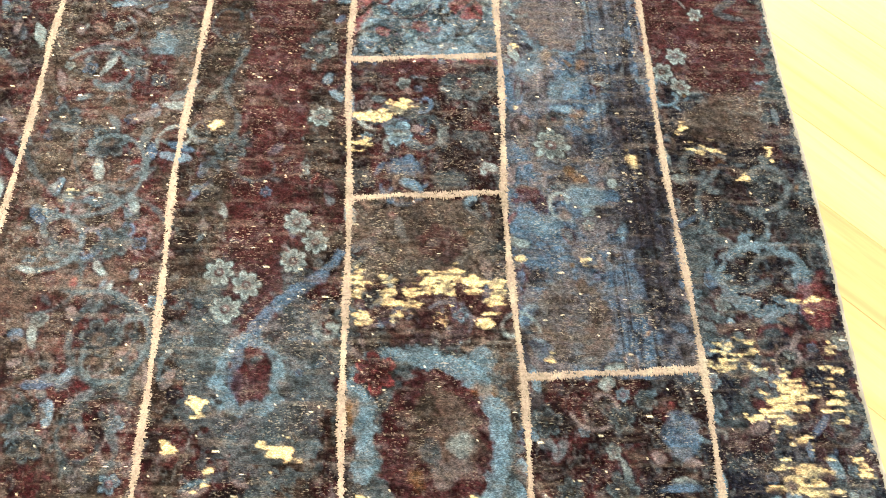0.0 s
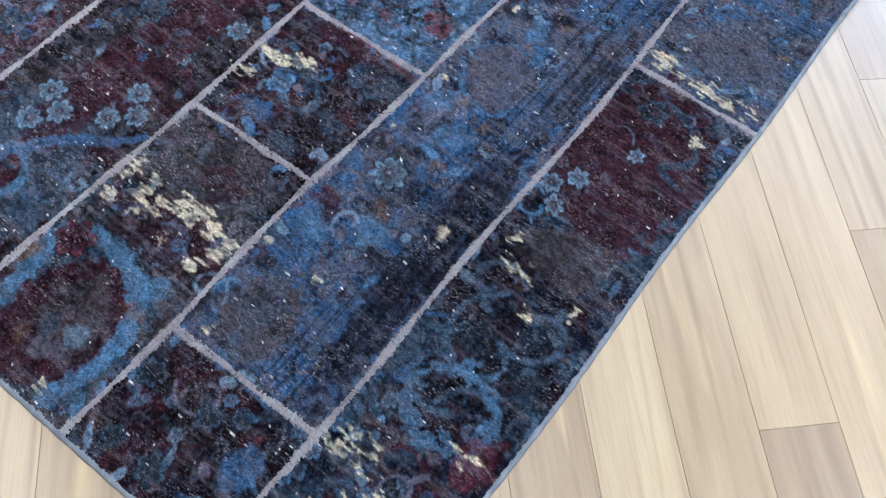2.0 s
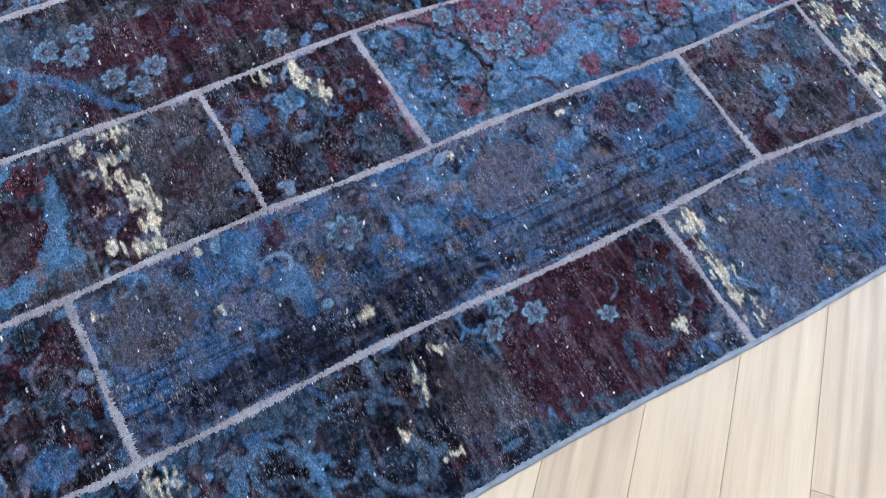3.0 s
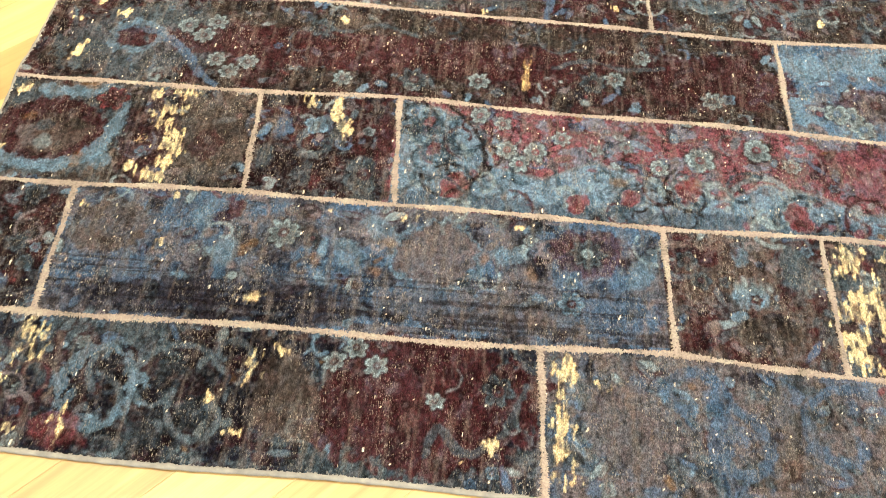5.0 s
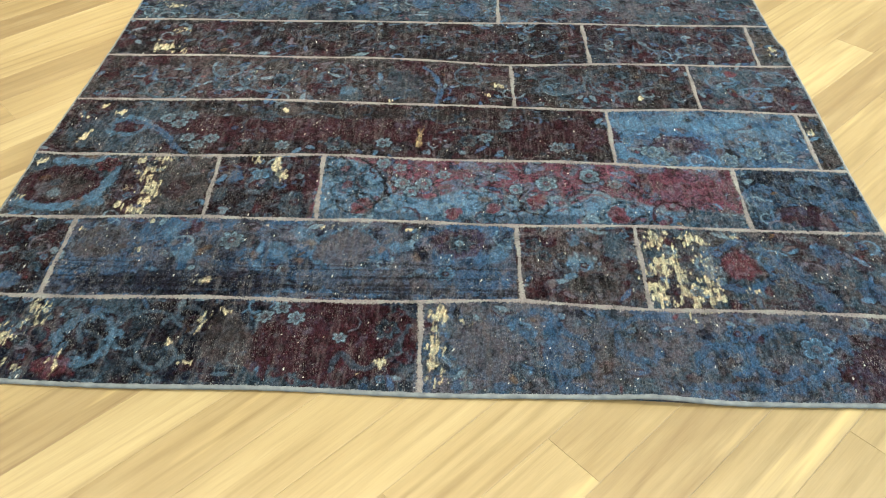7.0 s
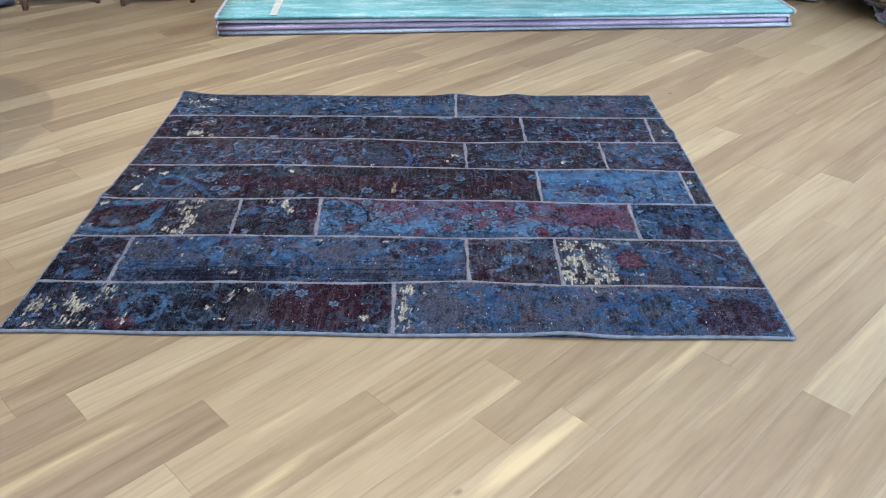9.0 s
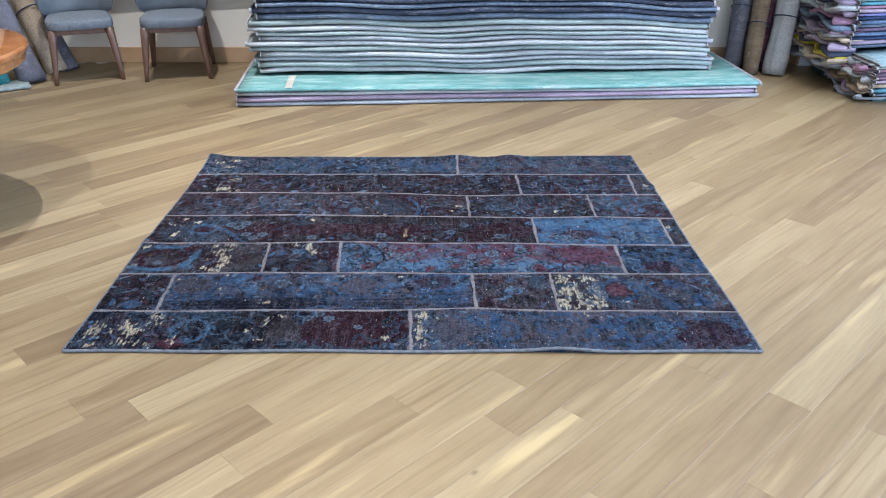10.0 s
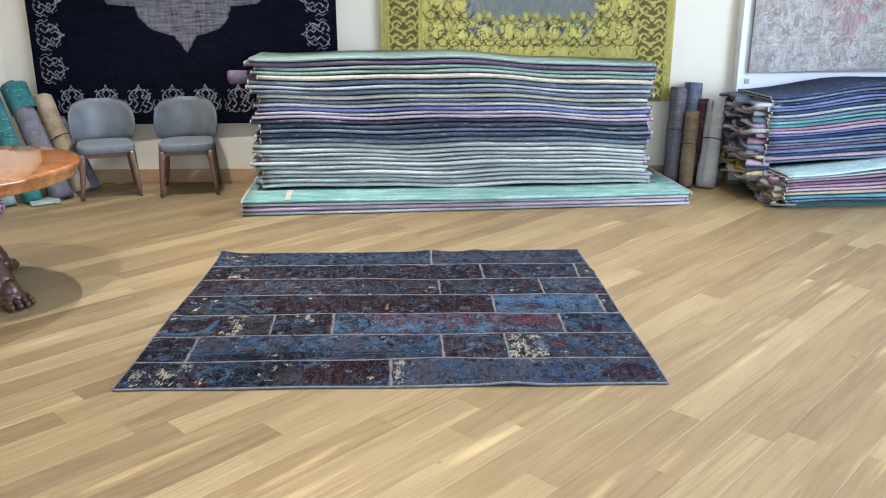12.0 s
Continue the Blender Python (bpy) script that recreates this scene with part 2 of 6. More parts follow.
def rug_lift(x, y):
    """Height of the carpet's back over the floor: a few low ripples at its edges."""
    z = 0.012 * math.exp(-((x - 1.72) / 0.10) ** 2 - (y / 0.12) ** 2)
    z += 0.012 * math.exp(-((x - 1.68) / 0.07) ** 2 - ((y - 1.97) / 0.12) ** 2)
    z += 0.012 * math.exp(-((x - 1.38) / 0.08) ** 2 - ((y - 1.97) / 0.10) ** 2)
    z += 0.016 * math.exp(-((x - 0.0) / 0.08) ** 2 - ((y - 1.97) / 0.08) ** 2)
    z += 0.010 * math.exp(-((x - 0.0) / 0.06) ** 2 - ((y - 0.85) / 0.05) ** 2)
    z += 0.012 * math.exp(-((x - 2.37) / 0.05) ** 2 - ((y - 1.50) / 0.05) ** 2)
    return z + 0.0012 * (1 + math.sin(7 * x + 3 * y) * math.sin(5 * y - 2 * x))

# ---------------------------------------------------------------- folded rugs in stacks
def cloth(name, tones, stripe=0.0):
    """Woven pile seen at the fold: colour by length, with fine threads across."""
    m, nt, b = mat(name, 0.92, 0.0, 0.15)
    v = coords(nt, "Object", (1.6, 6, 6))
    n1 = noise_tex(nt, v, 2.4, 5, 0.65)
    col = ramp(nt, n1, [(0.28, tones[0]), (0.5, tones[1]), (0.72, tones[2])])
    v2 = coords(nt, "Object", (46, 20, 34))
    n2 = noise_tex(nt, v2, 3.6, 4, 0.75)
    col = mixc(nt, 0.8, col, ramp(nt, n2, [(0.30, (0.30, 0.30, 0.32)), (0.5, (0.95, 0.95, 0.95)), (0.70, (1.6, 1.58, 1.5))]), "MULTIPLY")
    # worn places where the pale foundation shows
    n3 = noise_tex(nt, coords(nt, "Object", (9, 14, 30)), 2.0, 5, 0.7)
    col = mixc(nt, ramp(nt, n3, [(0.56, (0, 0, 0)), (0.68, (0.55, 0.55, 0.55))]), col, (0.34, 0.325, 0.29))
    nt.links.new(col, b.inputs["Base Color"])
    bump(nt, b, n2, 0.5, 0.003)
    return m


def tri(c, d=0.25, warm=0.0):
    """Three tones round a colour."""
    r, g, b = c
    return [(r * (1 - d), g * (1 - d), b * (1 - d)), c, (r * (1 + d) + warm, g * (1 + d) + warm, b * (1 + d))]


CLOTH = {
    "sage": cloth("sage_wool", tri((0.21, 0.28, 0.24))),
    "purple": cloth("purple_wool", tri((0.125, 0.088, 0.125))),
    "deepteal": cloth("deep_teal_wool", tri((0.035, 0.13, 0.125), 0.3)),
    "ash": cloth("ash_wool", tri((0.13, 0.125, 0.135), 0.25)),
    "cream": cloth("cream_wool", tri((0.44, 0.395, 0.30), 0.18)),
    "grey": cloth("grey_wool", tri((0.30, 0.305, 0.30))),
    "slate": cloth("slate_wool", tri((0.12, 0.145, 0.18), 0.35)),
    "violet": cloth("violet_wool", tri((0.14, 0.14, 0.29))),
    "pale": cloth("pale_grey_wool", tri((0.37, 0.37, 0.345), 0.2)),
    "dark": cloth("charcoal_wool", tri((0.05, 0.055, 0.075), 0.5)),
    "greygreen": cloth("grey_green_wool", tri((0.28, 0.315, 0.28), 0.2)),
    "mauve": cloth("mauve_wool", tri((0.30, 0.23, 0.27), 0.2)),
    "teal": cloth("teal_wool", [(0.10, 0.21, 0.18), (0.17, 0.31, 0.27), (0.36, 0.44, 0.38)]),
    "blue": cloth("blue_wool", tri((0.11, 0.15, 0.225), 0.3)),
    "navy": cloth("navy_wool", tri((0.035, 0.05, 0.10), 0.4)),
    "turquoise": cloth("turquoise_wool", tri((0.09, 0.21, 0.24), 0.25)),
    "pink": cloth("pink_wool", tri((0.30, 0.17, 0.21), 0.25)),
    "beige": cloth("beige_wool", tri((0.40, 0.31, 0.20), 0.2)),
    "brown": cloth("brown_wool", tri((0.20, 0.145, 0.085), 0.25)),
    "aqua": cloth("aqua_wool", [(0.30, 0.42, 0.42), (0.40, 0.54, 0.54), (0.52, 0.62, 0.60)]),
    "crimson": cloth("crimson_wool", tri((0.09, 0.035, 0.05), 0.25)),
    "yellow": cloth("yellow_wool", tri((0.50, 0.40, 0.03), 0.2)),
}
M_BACKING = plain("rug_backing", (0.22, 0.205, 0.18), (0.40, 0.375, 0.34), 40, 0.95, 0.3, 300)
WORDS = {"sage": "sage green", "pale": "pale grey", "greygreen": "grey-green", "dark": "charcoal patterned", "purple": "dark purple", "violet": "violet blue", "slate": "slate blue", "cream": "cream"}


def folded_rug(tone, x0, x1, depth, z0, th, sag, seed):
    """A rug folded on itself, its rounded fold to the front (-y); sag(x): height of the bed it lies on."""
    rr = random.Random(seed)
    thing = empty("folded_rug")
    n = 36
    prof = []
    r = th / 2
    front = rr.uniform(-0.014, 0.010)
    for i in range(9):
        a = -math.pi / 2 - math.pi * i / 8
        prof.append((front + r + r * math.cos(a), r + 0.84 * r * math.sin(a)))
    bm = bmesh.new()
    ph, amp = rr.uniform(0, 6), rr.uniform(0.0015, 0.004)
    rings = []
    for i in range(n + 1):
        f = i / n
        x = x0 + (x1 - x0) * f
        bed = z0 + sag(x)
        pin = 0.008 * math.sin(ph + 9 * f) + 1.6 * amp * math.sin(ph * 2 + 23 * f)
        k = 1 + 0.10 * math.sin(17 * f + ph) + 0.06 * math.sin(41 * f + 2 * ph)
        ring = [bm.verts.new((x, y + pin, bed + 0.0005 + z * min(k, 0.96 + 0.04 * math.sin(ph + 13 * f)))) for y, z in prof]
        ring = [bm.verts.new((x, depth, bed + 0.0005))] + ring + [bm.verts.new((x, depth, bed + th * 0.97))]
        rings.append(ring)
    m = len(rings[0])
    for a, b in zip(rings, rings[1:]):
        for j in range(m):
            bm.faces.new((a[j], a[(j + 1) % m], b[(j + 1) % m], b[j]))
    bm.faces.new(rings[0])
    bm.faces.new(rings[-1][::-1])
    part("rug_body", bm, CLOTH[tone], thing, smooth=True)
    # the selvedge shows as a pale rim along both ends, with the inner layer set back
    for e, (ring_i, sgn) in enumerate(((0, -1), (n, 1))):
        bm = bmesh.new()
        xe = x0 if e == 0 else x1
        bed = z0 + sag(xe) + th / 2
        out = rr.uniform(0.004, 0.02)
        pts = []
        for i in range(7):
            a = -math.pi / 2 - math.pi * i / 6
            pts.append((front + r + r * 0.96 * math.cos(a), r * 0.96 * math.sin(a)))
        pts = [(depth * 0.96, -r * 0.96)] + pts + [(depth * 0.96, r * 0.96)]
        inner = [(y + (0.35 * r if i not in (0, len(pts) - 1) else 0), z * 0.40) for i, (y, z) in enumerate(pts)]
        rows = []
        for dx in (0.0, out):
            rows.append([bm.verts.new((xe + sgn * dx, y, bed + z)) for y, z in pts])
            rows.append([bm.verts.new((xe + sgn * dx, y, bed + z)) for y, z in inner])
        o0, i0, o1, i1 = rows
        for j in range(len(pts) - 1):
            bm.faces.new((o0[j], o0[j + 1], o1[j + 1], o1[j]))
            bm.faces.new((o1[j], o1[j + 1], i1[j + 1], i1[j]))
            bm.faces.new((i1[j], i1[j + 1], i0[j + 1], i0[j]))
        part("selvedge", bm, M_BACKING, thing)
    word = WORDS.get(tone, tone)
    return tagged(thing, f"{word} wool rug folded flat in a stack", "rug", "folded rugs in stacks")


def stack(base, tones, x0, x1, depth, z0, th, sag, seed, jag=0.03, right_jag=0.02):
    """Rugs lying on one another; base: the pose of the stack's front left corner."""
    rr = random.Random(seed)
    z = z0
    done = []
    for i, tone in enumerate(tones):
        t = th * rr.uniform(0.8, 1.2)
        level = i / max(1, len(tones) - 1)
        ob = folded_rug(tone, x0 + rr.uniform(-jag, jag), x1 + rr.uniform(-right_jag, right_jag), depth, z, t,
                        lambda x, s=level: sag(x, s), seed * 100 + i)
        ob.matrix_world = base @ ob.matrix_world
        done.append(ob)
        z += t
    return done, z


STACK_BASE = pose(-0.09, 2.985, 0, 0, 0, 4.0)
low_tones = ["grey", "mauve", "pale", "teal"]
low_stack, z_low = stack(STACK_BASE, low_tones, 0.0, 3.62, 1.2, 0.0, 0.034, lambda x, s: 0.01 * s * math.sin(0.9 * x + 2.2), 3, 0.012)
MAIN = ["pale", "greygreen", "grey", "pale", "greygreen", "pale", "grey", "greygreen", "pale", "greygreen", "slate", "dark", "slate", "dark",
        "dark", "mauve", "grey", "violet", "pale", "slate", "cream", "slate", "grey", "slate", "cream", "sage", "sage", "purple", "sage"]
stack(STACK_BASE @ pose(0, 0.34, 0), MAIN, 0.10, 3.36, 0.86, z_low, (1.185 - z_low) / len(MAIN),
      lambda x, s: (0.012 + 0.014 * s) * math.sin(1.15 * x + 0.6) + 0.013 * math.sin(2.9 * x + 3 * s) + 0.006 * math.sin(6.3 * x + 9 * s) - 0.03 * s * (x / 3.4) ** 3, 5, 0.05, 0.035)


# ---------------------------------------------------------------- painted pile patterns
class Weave:
    """A field of pile colour over a carpet, drawn with flowers, scrolls, blotches and worn spots."""

    def __init__(self, w, h, step, seed, x0=0.0, y0=0.0):
        self.step, self.x0, self.y0 = step, x0, y0
        self.nx, self.ny = int(w / step) + 2, int(h / step) + 2
        self.X, self.Y = np.meshgrid(x0 + np.arange(self.nx) * step, y0 + np.arange(self.ny) * step)
        self.C = np.zeros((self.ny, self.nx, 3))
        self.rng = np.random.RandomState(seed)
        self.E = None

    def value(self, sx, sy, rng=None):
        """Smooth value noise, cells of sx by sy metres."""
        rng = rng or self.rng
        gx, gy = (self.X - self.x0) / sx, (self.Y - self.y0) / sy
        g = rng.rand(int(gy.max()) + 3, int(gx.max()) + 3)
        ix, iy = gx.astype(int), gy.astype(int)
        fx, fy = gx - ix, gy - iy
        fx, fy = fx * fx * (3 - 2 * fx), fy * fy * (3 - 2 * fy)
        return (g[iy, ix] * (1 - fx) + g[iy, ix + 1] * fx) * (1 - fy) + (g[iy + 1, ix] * (1 - fx) + g[iy + 1, ix + 1] * fx) * fy

    def fbm(self, sx, sy, octaves=4):
        total, amp, norm = 0, 1.0, 0
        for k in range(octaves):
            if min(sx, sy) / 2 ** k < self.step * 0.8:
                break
            total, norm = total + amp * self.value(sx / 2 ** k, sy / 2 ** k), norm + amp
            amp *= 0.62
        return total / norm

    def window(self, cx, cy, r):
        i0, i1 = max(0, int((cx - r - self.x0) / self.step)), max(0, int((cx + r - self.x0) / self.step) + 2)
        j0, j1 = max(0, int((cy - r - self.y0) / self.step)), max(0, int((cy + r - self.y0) / self.step) + 2)
        return slice(j0, j1), slice(i0, i1)

    def lay(self, s, mask, col):
        if self.E is not None:
            mask = mask * np.clip(1.35 - 0.8 * self.E[s], 0, 1)
        self.C[s] = self.C[s] * (1 - mask[..., None]) + np.array(col) * mask[..., None]

    def edge(self, d, soft):
        return np.clip(0.5 - d / soft, 0, 1)

    def flower(self, cx, cy, r, col, heart, petals=6, turn=0.0, fade=0.85):
        s = self.window(cx, cy, r * 1.5)
        if 0 in self.X[s].shape:
            return
        dx, dy = self.X[s] - cx, self.Y[s] - cy
        d, a = np.hypot(dx, dy), np.arctan2(dy, dx)
        j = 0.24 * r * (self.G[s] - 0.5) * 2
        lobe = np.abs(np.cos(0.5 * petals * a + turn))
        rim = r * (0.52 + 0.52 * lobe ** 0.7) + j
        self.lay(s, self.edge(d - rim * 1.18, 0.005) * 0.5, (0.010, 0.010, 0.016))
        self.lay(s, self.edge(d - rim, 0.003) * fade, tuple(0.62 * c for c in col))
        self.lay(s, self.edge(np.abs(d - rim * 0.86) - 0.10 * r, 0.003) * fade, tuple(1.25 * c for c in col))
        self.lay(s, self.edge(lobe - 0.16, 0.2) * self.edge(np.abs(d - 0.62 * r) - 0.24 * r, 0.004) * 0.7, tuple(0.3 * c for c in col))
        self.lay(s, self.edge(d - 0.34 * r, 0.003) * fade, heart)
        self.lay(s, self.edge(d - 0.13 * r, 0.003) * 0.7, col)

    def blob(self, cx, cy, rx, ry, col, turn=0.0, rough=0.35, fade=0.8, soft=0.008):
        s = self.window(cx, cy, max(rx, ry) * 1.5)
        if 0 in self.X[s].shape:
            return
        dx, dy = self.X[s] - cx, self.Y[s] - cy
        u, v = dx * math.cos(turn) + dy * math.sin(turn), dy * math.cos(turn) - dx * math.sin(turn)
        q = np.hypot(u / rx, v / ry) + rough * (self.G[s] - 0.5) * 2
        self.lay(s, self.edge((q - 1) * min(rx, ry), soft) * fade, col)

    def ring(self, cx, cy, rx, ry, wide, col, turn=0.0, rough=0.25, fade=0.75):
        s = self.window(cx, cy, max(rx, ry) * 1.6)
        if 0 in self.X[s].shape:
            return
        dx, dy = self.X[s] - cx, self.Y[s] - cy
        u, v = dx * math.cos(turn) + dy * math.sin(turn), dy * math.cos(turn) - dx * math.sin(turn)
        q = np.hypot(u / rx, v / ry) + rough * (self.G[s] - 0.5) * 2
        self.lay(s, self.edge(np.abs(q - 1) * min(rx, ry) - wide, 0.004) * fade, col)

    def scroll(self, pts, wide, col, fade=0.8):
        """A curling stem through the points."""
        p = np.array(pts, float)
        t = np.linspace(0, len(p) - 1, 14 * len(p))
        i = np.clip(t.astype(int), 0, len(p) - 2)
        f = (t - i)[:, None]
        a, b, c, d = p[np.clip(i - 1, 0, None)], p[i], p[i + 1], p[np.clip(i + 2, None, len(p) - 1)]
        q = 0.5 * (2 * b + (c - a) * f + (2 * a - 5 * b + 4 * c - d) * f ** 2 + (3 * b - a - 3 * c + d) * f ** 3)
        mid, r = (q.min(0) + q.max(0)) / 2, max(q.max(0) - q.min(0)) / 2 + 3 * wide
        s = self.window(mid[0], mid[1], r)
        if 0 in self.X[s].shape:
            return
        dist = np.full(self.X[s].shape, 9.0)
        for x, y in q:
            dist = np.minimum(dist, np.hypot(self.X[s] - x, self.Y[s] - y))
        w = wide * np.clip(0.15 + 1.7 * self.G[s], 0.1, 3)
        self.lay(s, self.edge(dist - w, 0.004) * fade, col)

    def curl(self, cx, cy, r, turn, col, way=1, leaves=5, wide=0.003, fade=0.8):
        """A spiral tendril with small leaves on its outside."""
        pts = []
        for k in range(11):
            a, q = turn + way * 0.50 * k, r * (1.75 - 0.145 * k)
            pts.append((cx + q * math.cos(a), cy + q * math.sin(a)))
        self.scroll(pts, wide, col, fade)
        for k in range(leaves):
            a = turn + way * (0.3 + 5.2 * k / max(1, leaves))
            self.blob(cx + 1.16 * r * math.cos(a), cy + 1.16 * r * math.sin(a), 0.26 * r, 0.11 * r, col, a + 0.7 * way, 0.5, fade * 0.85, 0.004)

    def wear(self, cx, cy, rx, ry, amount=0.55, col=(0.29, 0.255, 0.165)):
        """A place where the pile is gone and the pale ground weave shows, in ragged streaks."""
        s = self.window(cx, cy, max(rx, ry) * 1.3)
        if 0 in self.X[s].shape:
            return
        q = np.hypot((self.X[s] - cx) / rx, (self.Y[s] - cy) / ry)
        m = np.clip((self.W[s] - (1.035 - amount) - 0.38 * np.clip(q - 0.35, -0.5, 2)) * 14, 0, 1) * (q < 1.3)
        self.lay(s, m * np.clip(-0.15 + 2.1 * self.T[s], 0.05, 1), col)


_DYE = 0.59
BURG, BURG2, NAVY, INK = (0.044, 0.014, 0.020), (0.104, 0.037, 0.055), (0.012, 0.014, 0.028), (0.011, 0.009, 0.013)
BLUE, SKY, TEAL, LILAC = (0.036, 0.077, 0.148), (0.072, 0.140, 0.220), (0.034, 0.054, 0.076), (0.072, 0.068, 0.085)
TAUPE, MOSS, RUST, MIST = (0.058, 0.049, 0.050), (0.027, 0.025, 0.025), (0.095, 0.026, 0.034), (0.125, 0.180, 0.225)
BURG, BURG2, NAVY, INK, BLUE, SKY, TEAL, LILAC, TAUPE, MOSS, RUST, MIST = [tuple(_DYE * v for v in c) for c in (BURG, BURG2, NAVY, INK, BLUE, SKY, TEAL, LILAC, TAUPE, MOSS, RUST, MIST)]

OCHRE = (0.085, 0.050, 0.026)
rug = Weave(2.46, 2.06, 0.0025, 11, -0.03, -0.03)
rug.G, rug.T = 0.5 + 1.5 * (0.55 * rug.fbm(0.014, 0.016, 3) + 0.45 * rug.fbm(0.045, 0.045, 3) - 0.5), rug.value(0.0045, 0.020)
rug.E = 0.5 * rug.value(0.005, 0.012) + 0.5 * rug.fbm(0.02, 0.02, 3)
rug.W = 0.60 * rug.fbm(0.015, 0.022, 3) + 0.40 * rug.fbm(0.006, 0.022, 2)
rug.W = (rug.W - rug.W.min()) / (rug.W.max() - rug.W.min())

# base, blotch and figure colours of the patches, strip by strip, with the share of blotches
FIELDS = [
    [(NAVY, TEAL, BURG, 0.50), (LILAC, TEAL, BLUE, 0.52)],
    [(BURG, INK, TEAL, 0.42), (BLUE, LILAC, NAVY, 0.50), (BURG, TAUPE, TEAL, 0.45), (TEAL, TAUPE, BURG, 0.48)],
    [(INK, TAUPE, TEAL, 0.46), (BURG, INK, TEAL, 0.45), (BURG2, BURG2, SKY, 0.5), (TEAL, NAVY, BLUE, 0.5)],
    [(BURG, MOSS, INK, 0.48), (BLUE, SKY, LILAC, 0.50), (MOSS, TAUPE, TEAL, 0.5)],
    [(BURG, TAUPE, MOSS, 0.50), (BURG, MOSS, TEAL, 0.46), (TEAL, BURG, LILAC, 0.5)],
    [(BURG, INK, MOSS, 0.47), (BURG, TEAL, NAVY, 0.5), (TAUPE, TEAL, MOSS, 0.5)],
    [(TEAL, NAVY, LILAC, 0.50), (TEAL, BURG, LILAC, 0.52)],
]


def patch_bounds(k, i):
    cuts = [None] + CUTS[k] + [None]
    lo, hi = cuts[i], cuts[i + 1]
    return lo, hi


def patch_corner(k, i, f, g):
    """Plan of a patch: f along the strip, g across it, both 0 to 1."""
    lo, hi = patch_bounds(k, i)
    ym = 0.5 * (seam_y(k, 1.2) + seam_y(k + 1, 1.2))
    def side(cut, which):
        return rug_edge(which, ym) if cut is None else cut[0] + (cut[1] - cut[0]) * g
    x = side(lo, 0) + (side(hi, 1) - side(lo, 0)) * f
    if lo is None or hi is None:
        y = seam_y(k, x) + (seam_y(k + 1, x) - seam_y(k, x)) * g
        e0 = rug_edge(0, y) if lo is None else side(lo, 0)
        e1 = rug_edge(1, y) if hi is None else side(hi, 1)
        x = e0 + (e1 - e0) * f
    return x, seam_y(k, x) + (seam_y(k + 1, x) - seam_y(k, x)) * g


def paint_fields(w):
    ys = [np.interp(w.X[0], [p[0] for p in s], [p[1] for p in s]) for s in SEAM_Y]
    base = [w.fbm(0.085, 0.065, 6), w.fbm(0.05, 0.04, 6), w.fbm(0.07, 0.06, 4), w.fbm(0.045, 0.05, 4)]
    for k, row in enumerate(FIELDS):
        for i, (c1, c2, c3, share) in enumerate(row):
            lo, hi = patch_bounds(k, i)
            x0 = -1 if lo is None else min(lo)
            x1 = 9 if hi is None else max(hi)
            inside = (w.X > x0 - 0.004) & (w.X <= x1) & (w.Y > ys[k][None, :] - (0.004 if k else 1)) & (w.Y <= ys[k + 1][None, :] + (0 if k < 6 else 1))
            n, n2, f1, f2 = [np.roll(q, (97 * k + 31 * i, 173 * i + 59 * k), (0, 1)) for q in base]
            m = np.clip((n - share) * 7 + 0.5, 0, 1)[..., None] * 0.8
            m2 = np.clip((n2 - 0.57) * 13 + 0.5, 0, 1)[..., None]
            c = np.array(c1) * (1 - m) + np.array(c2) * m
            c = c * (1 - 0.6 * m2) + np.array(c3) * 0.6 * m2
            # thin curling outlines of the old design, light and dark
            for level, f0, tone, much in ((0.42, f1, MIST, 0.28), (0.57, f1, TEAL, 0.5), (0.5, f2, TAUPE, 0.35), (0.61, f2, INK, 0.7), (0.38, f2, MIST, 0.22)):
                line = (np.clip(1 - np.abs(f0 - level) * 48, 0, 1) * np.clip(1.4 - w.E, 0, 1))[..., None] * much
                c = c * (1 - line) + np.array(tone) * line
            w.C[inside] = c[inside]


paint_fields(rug)


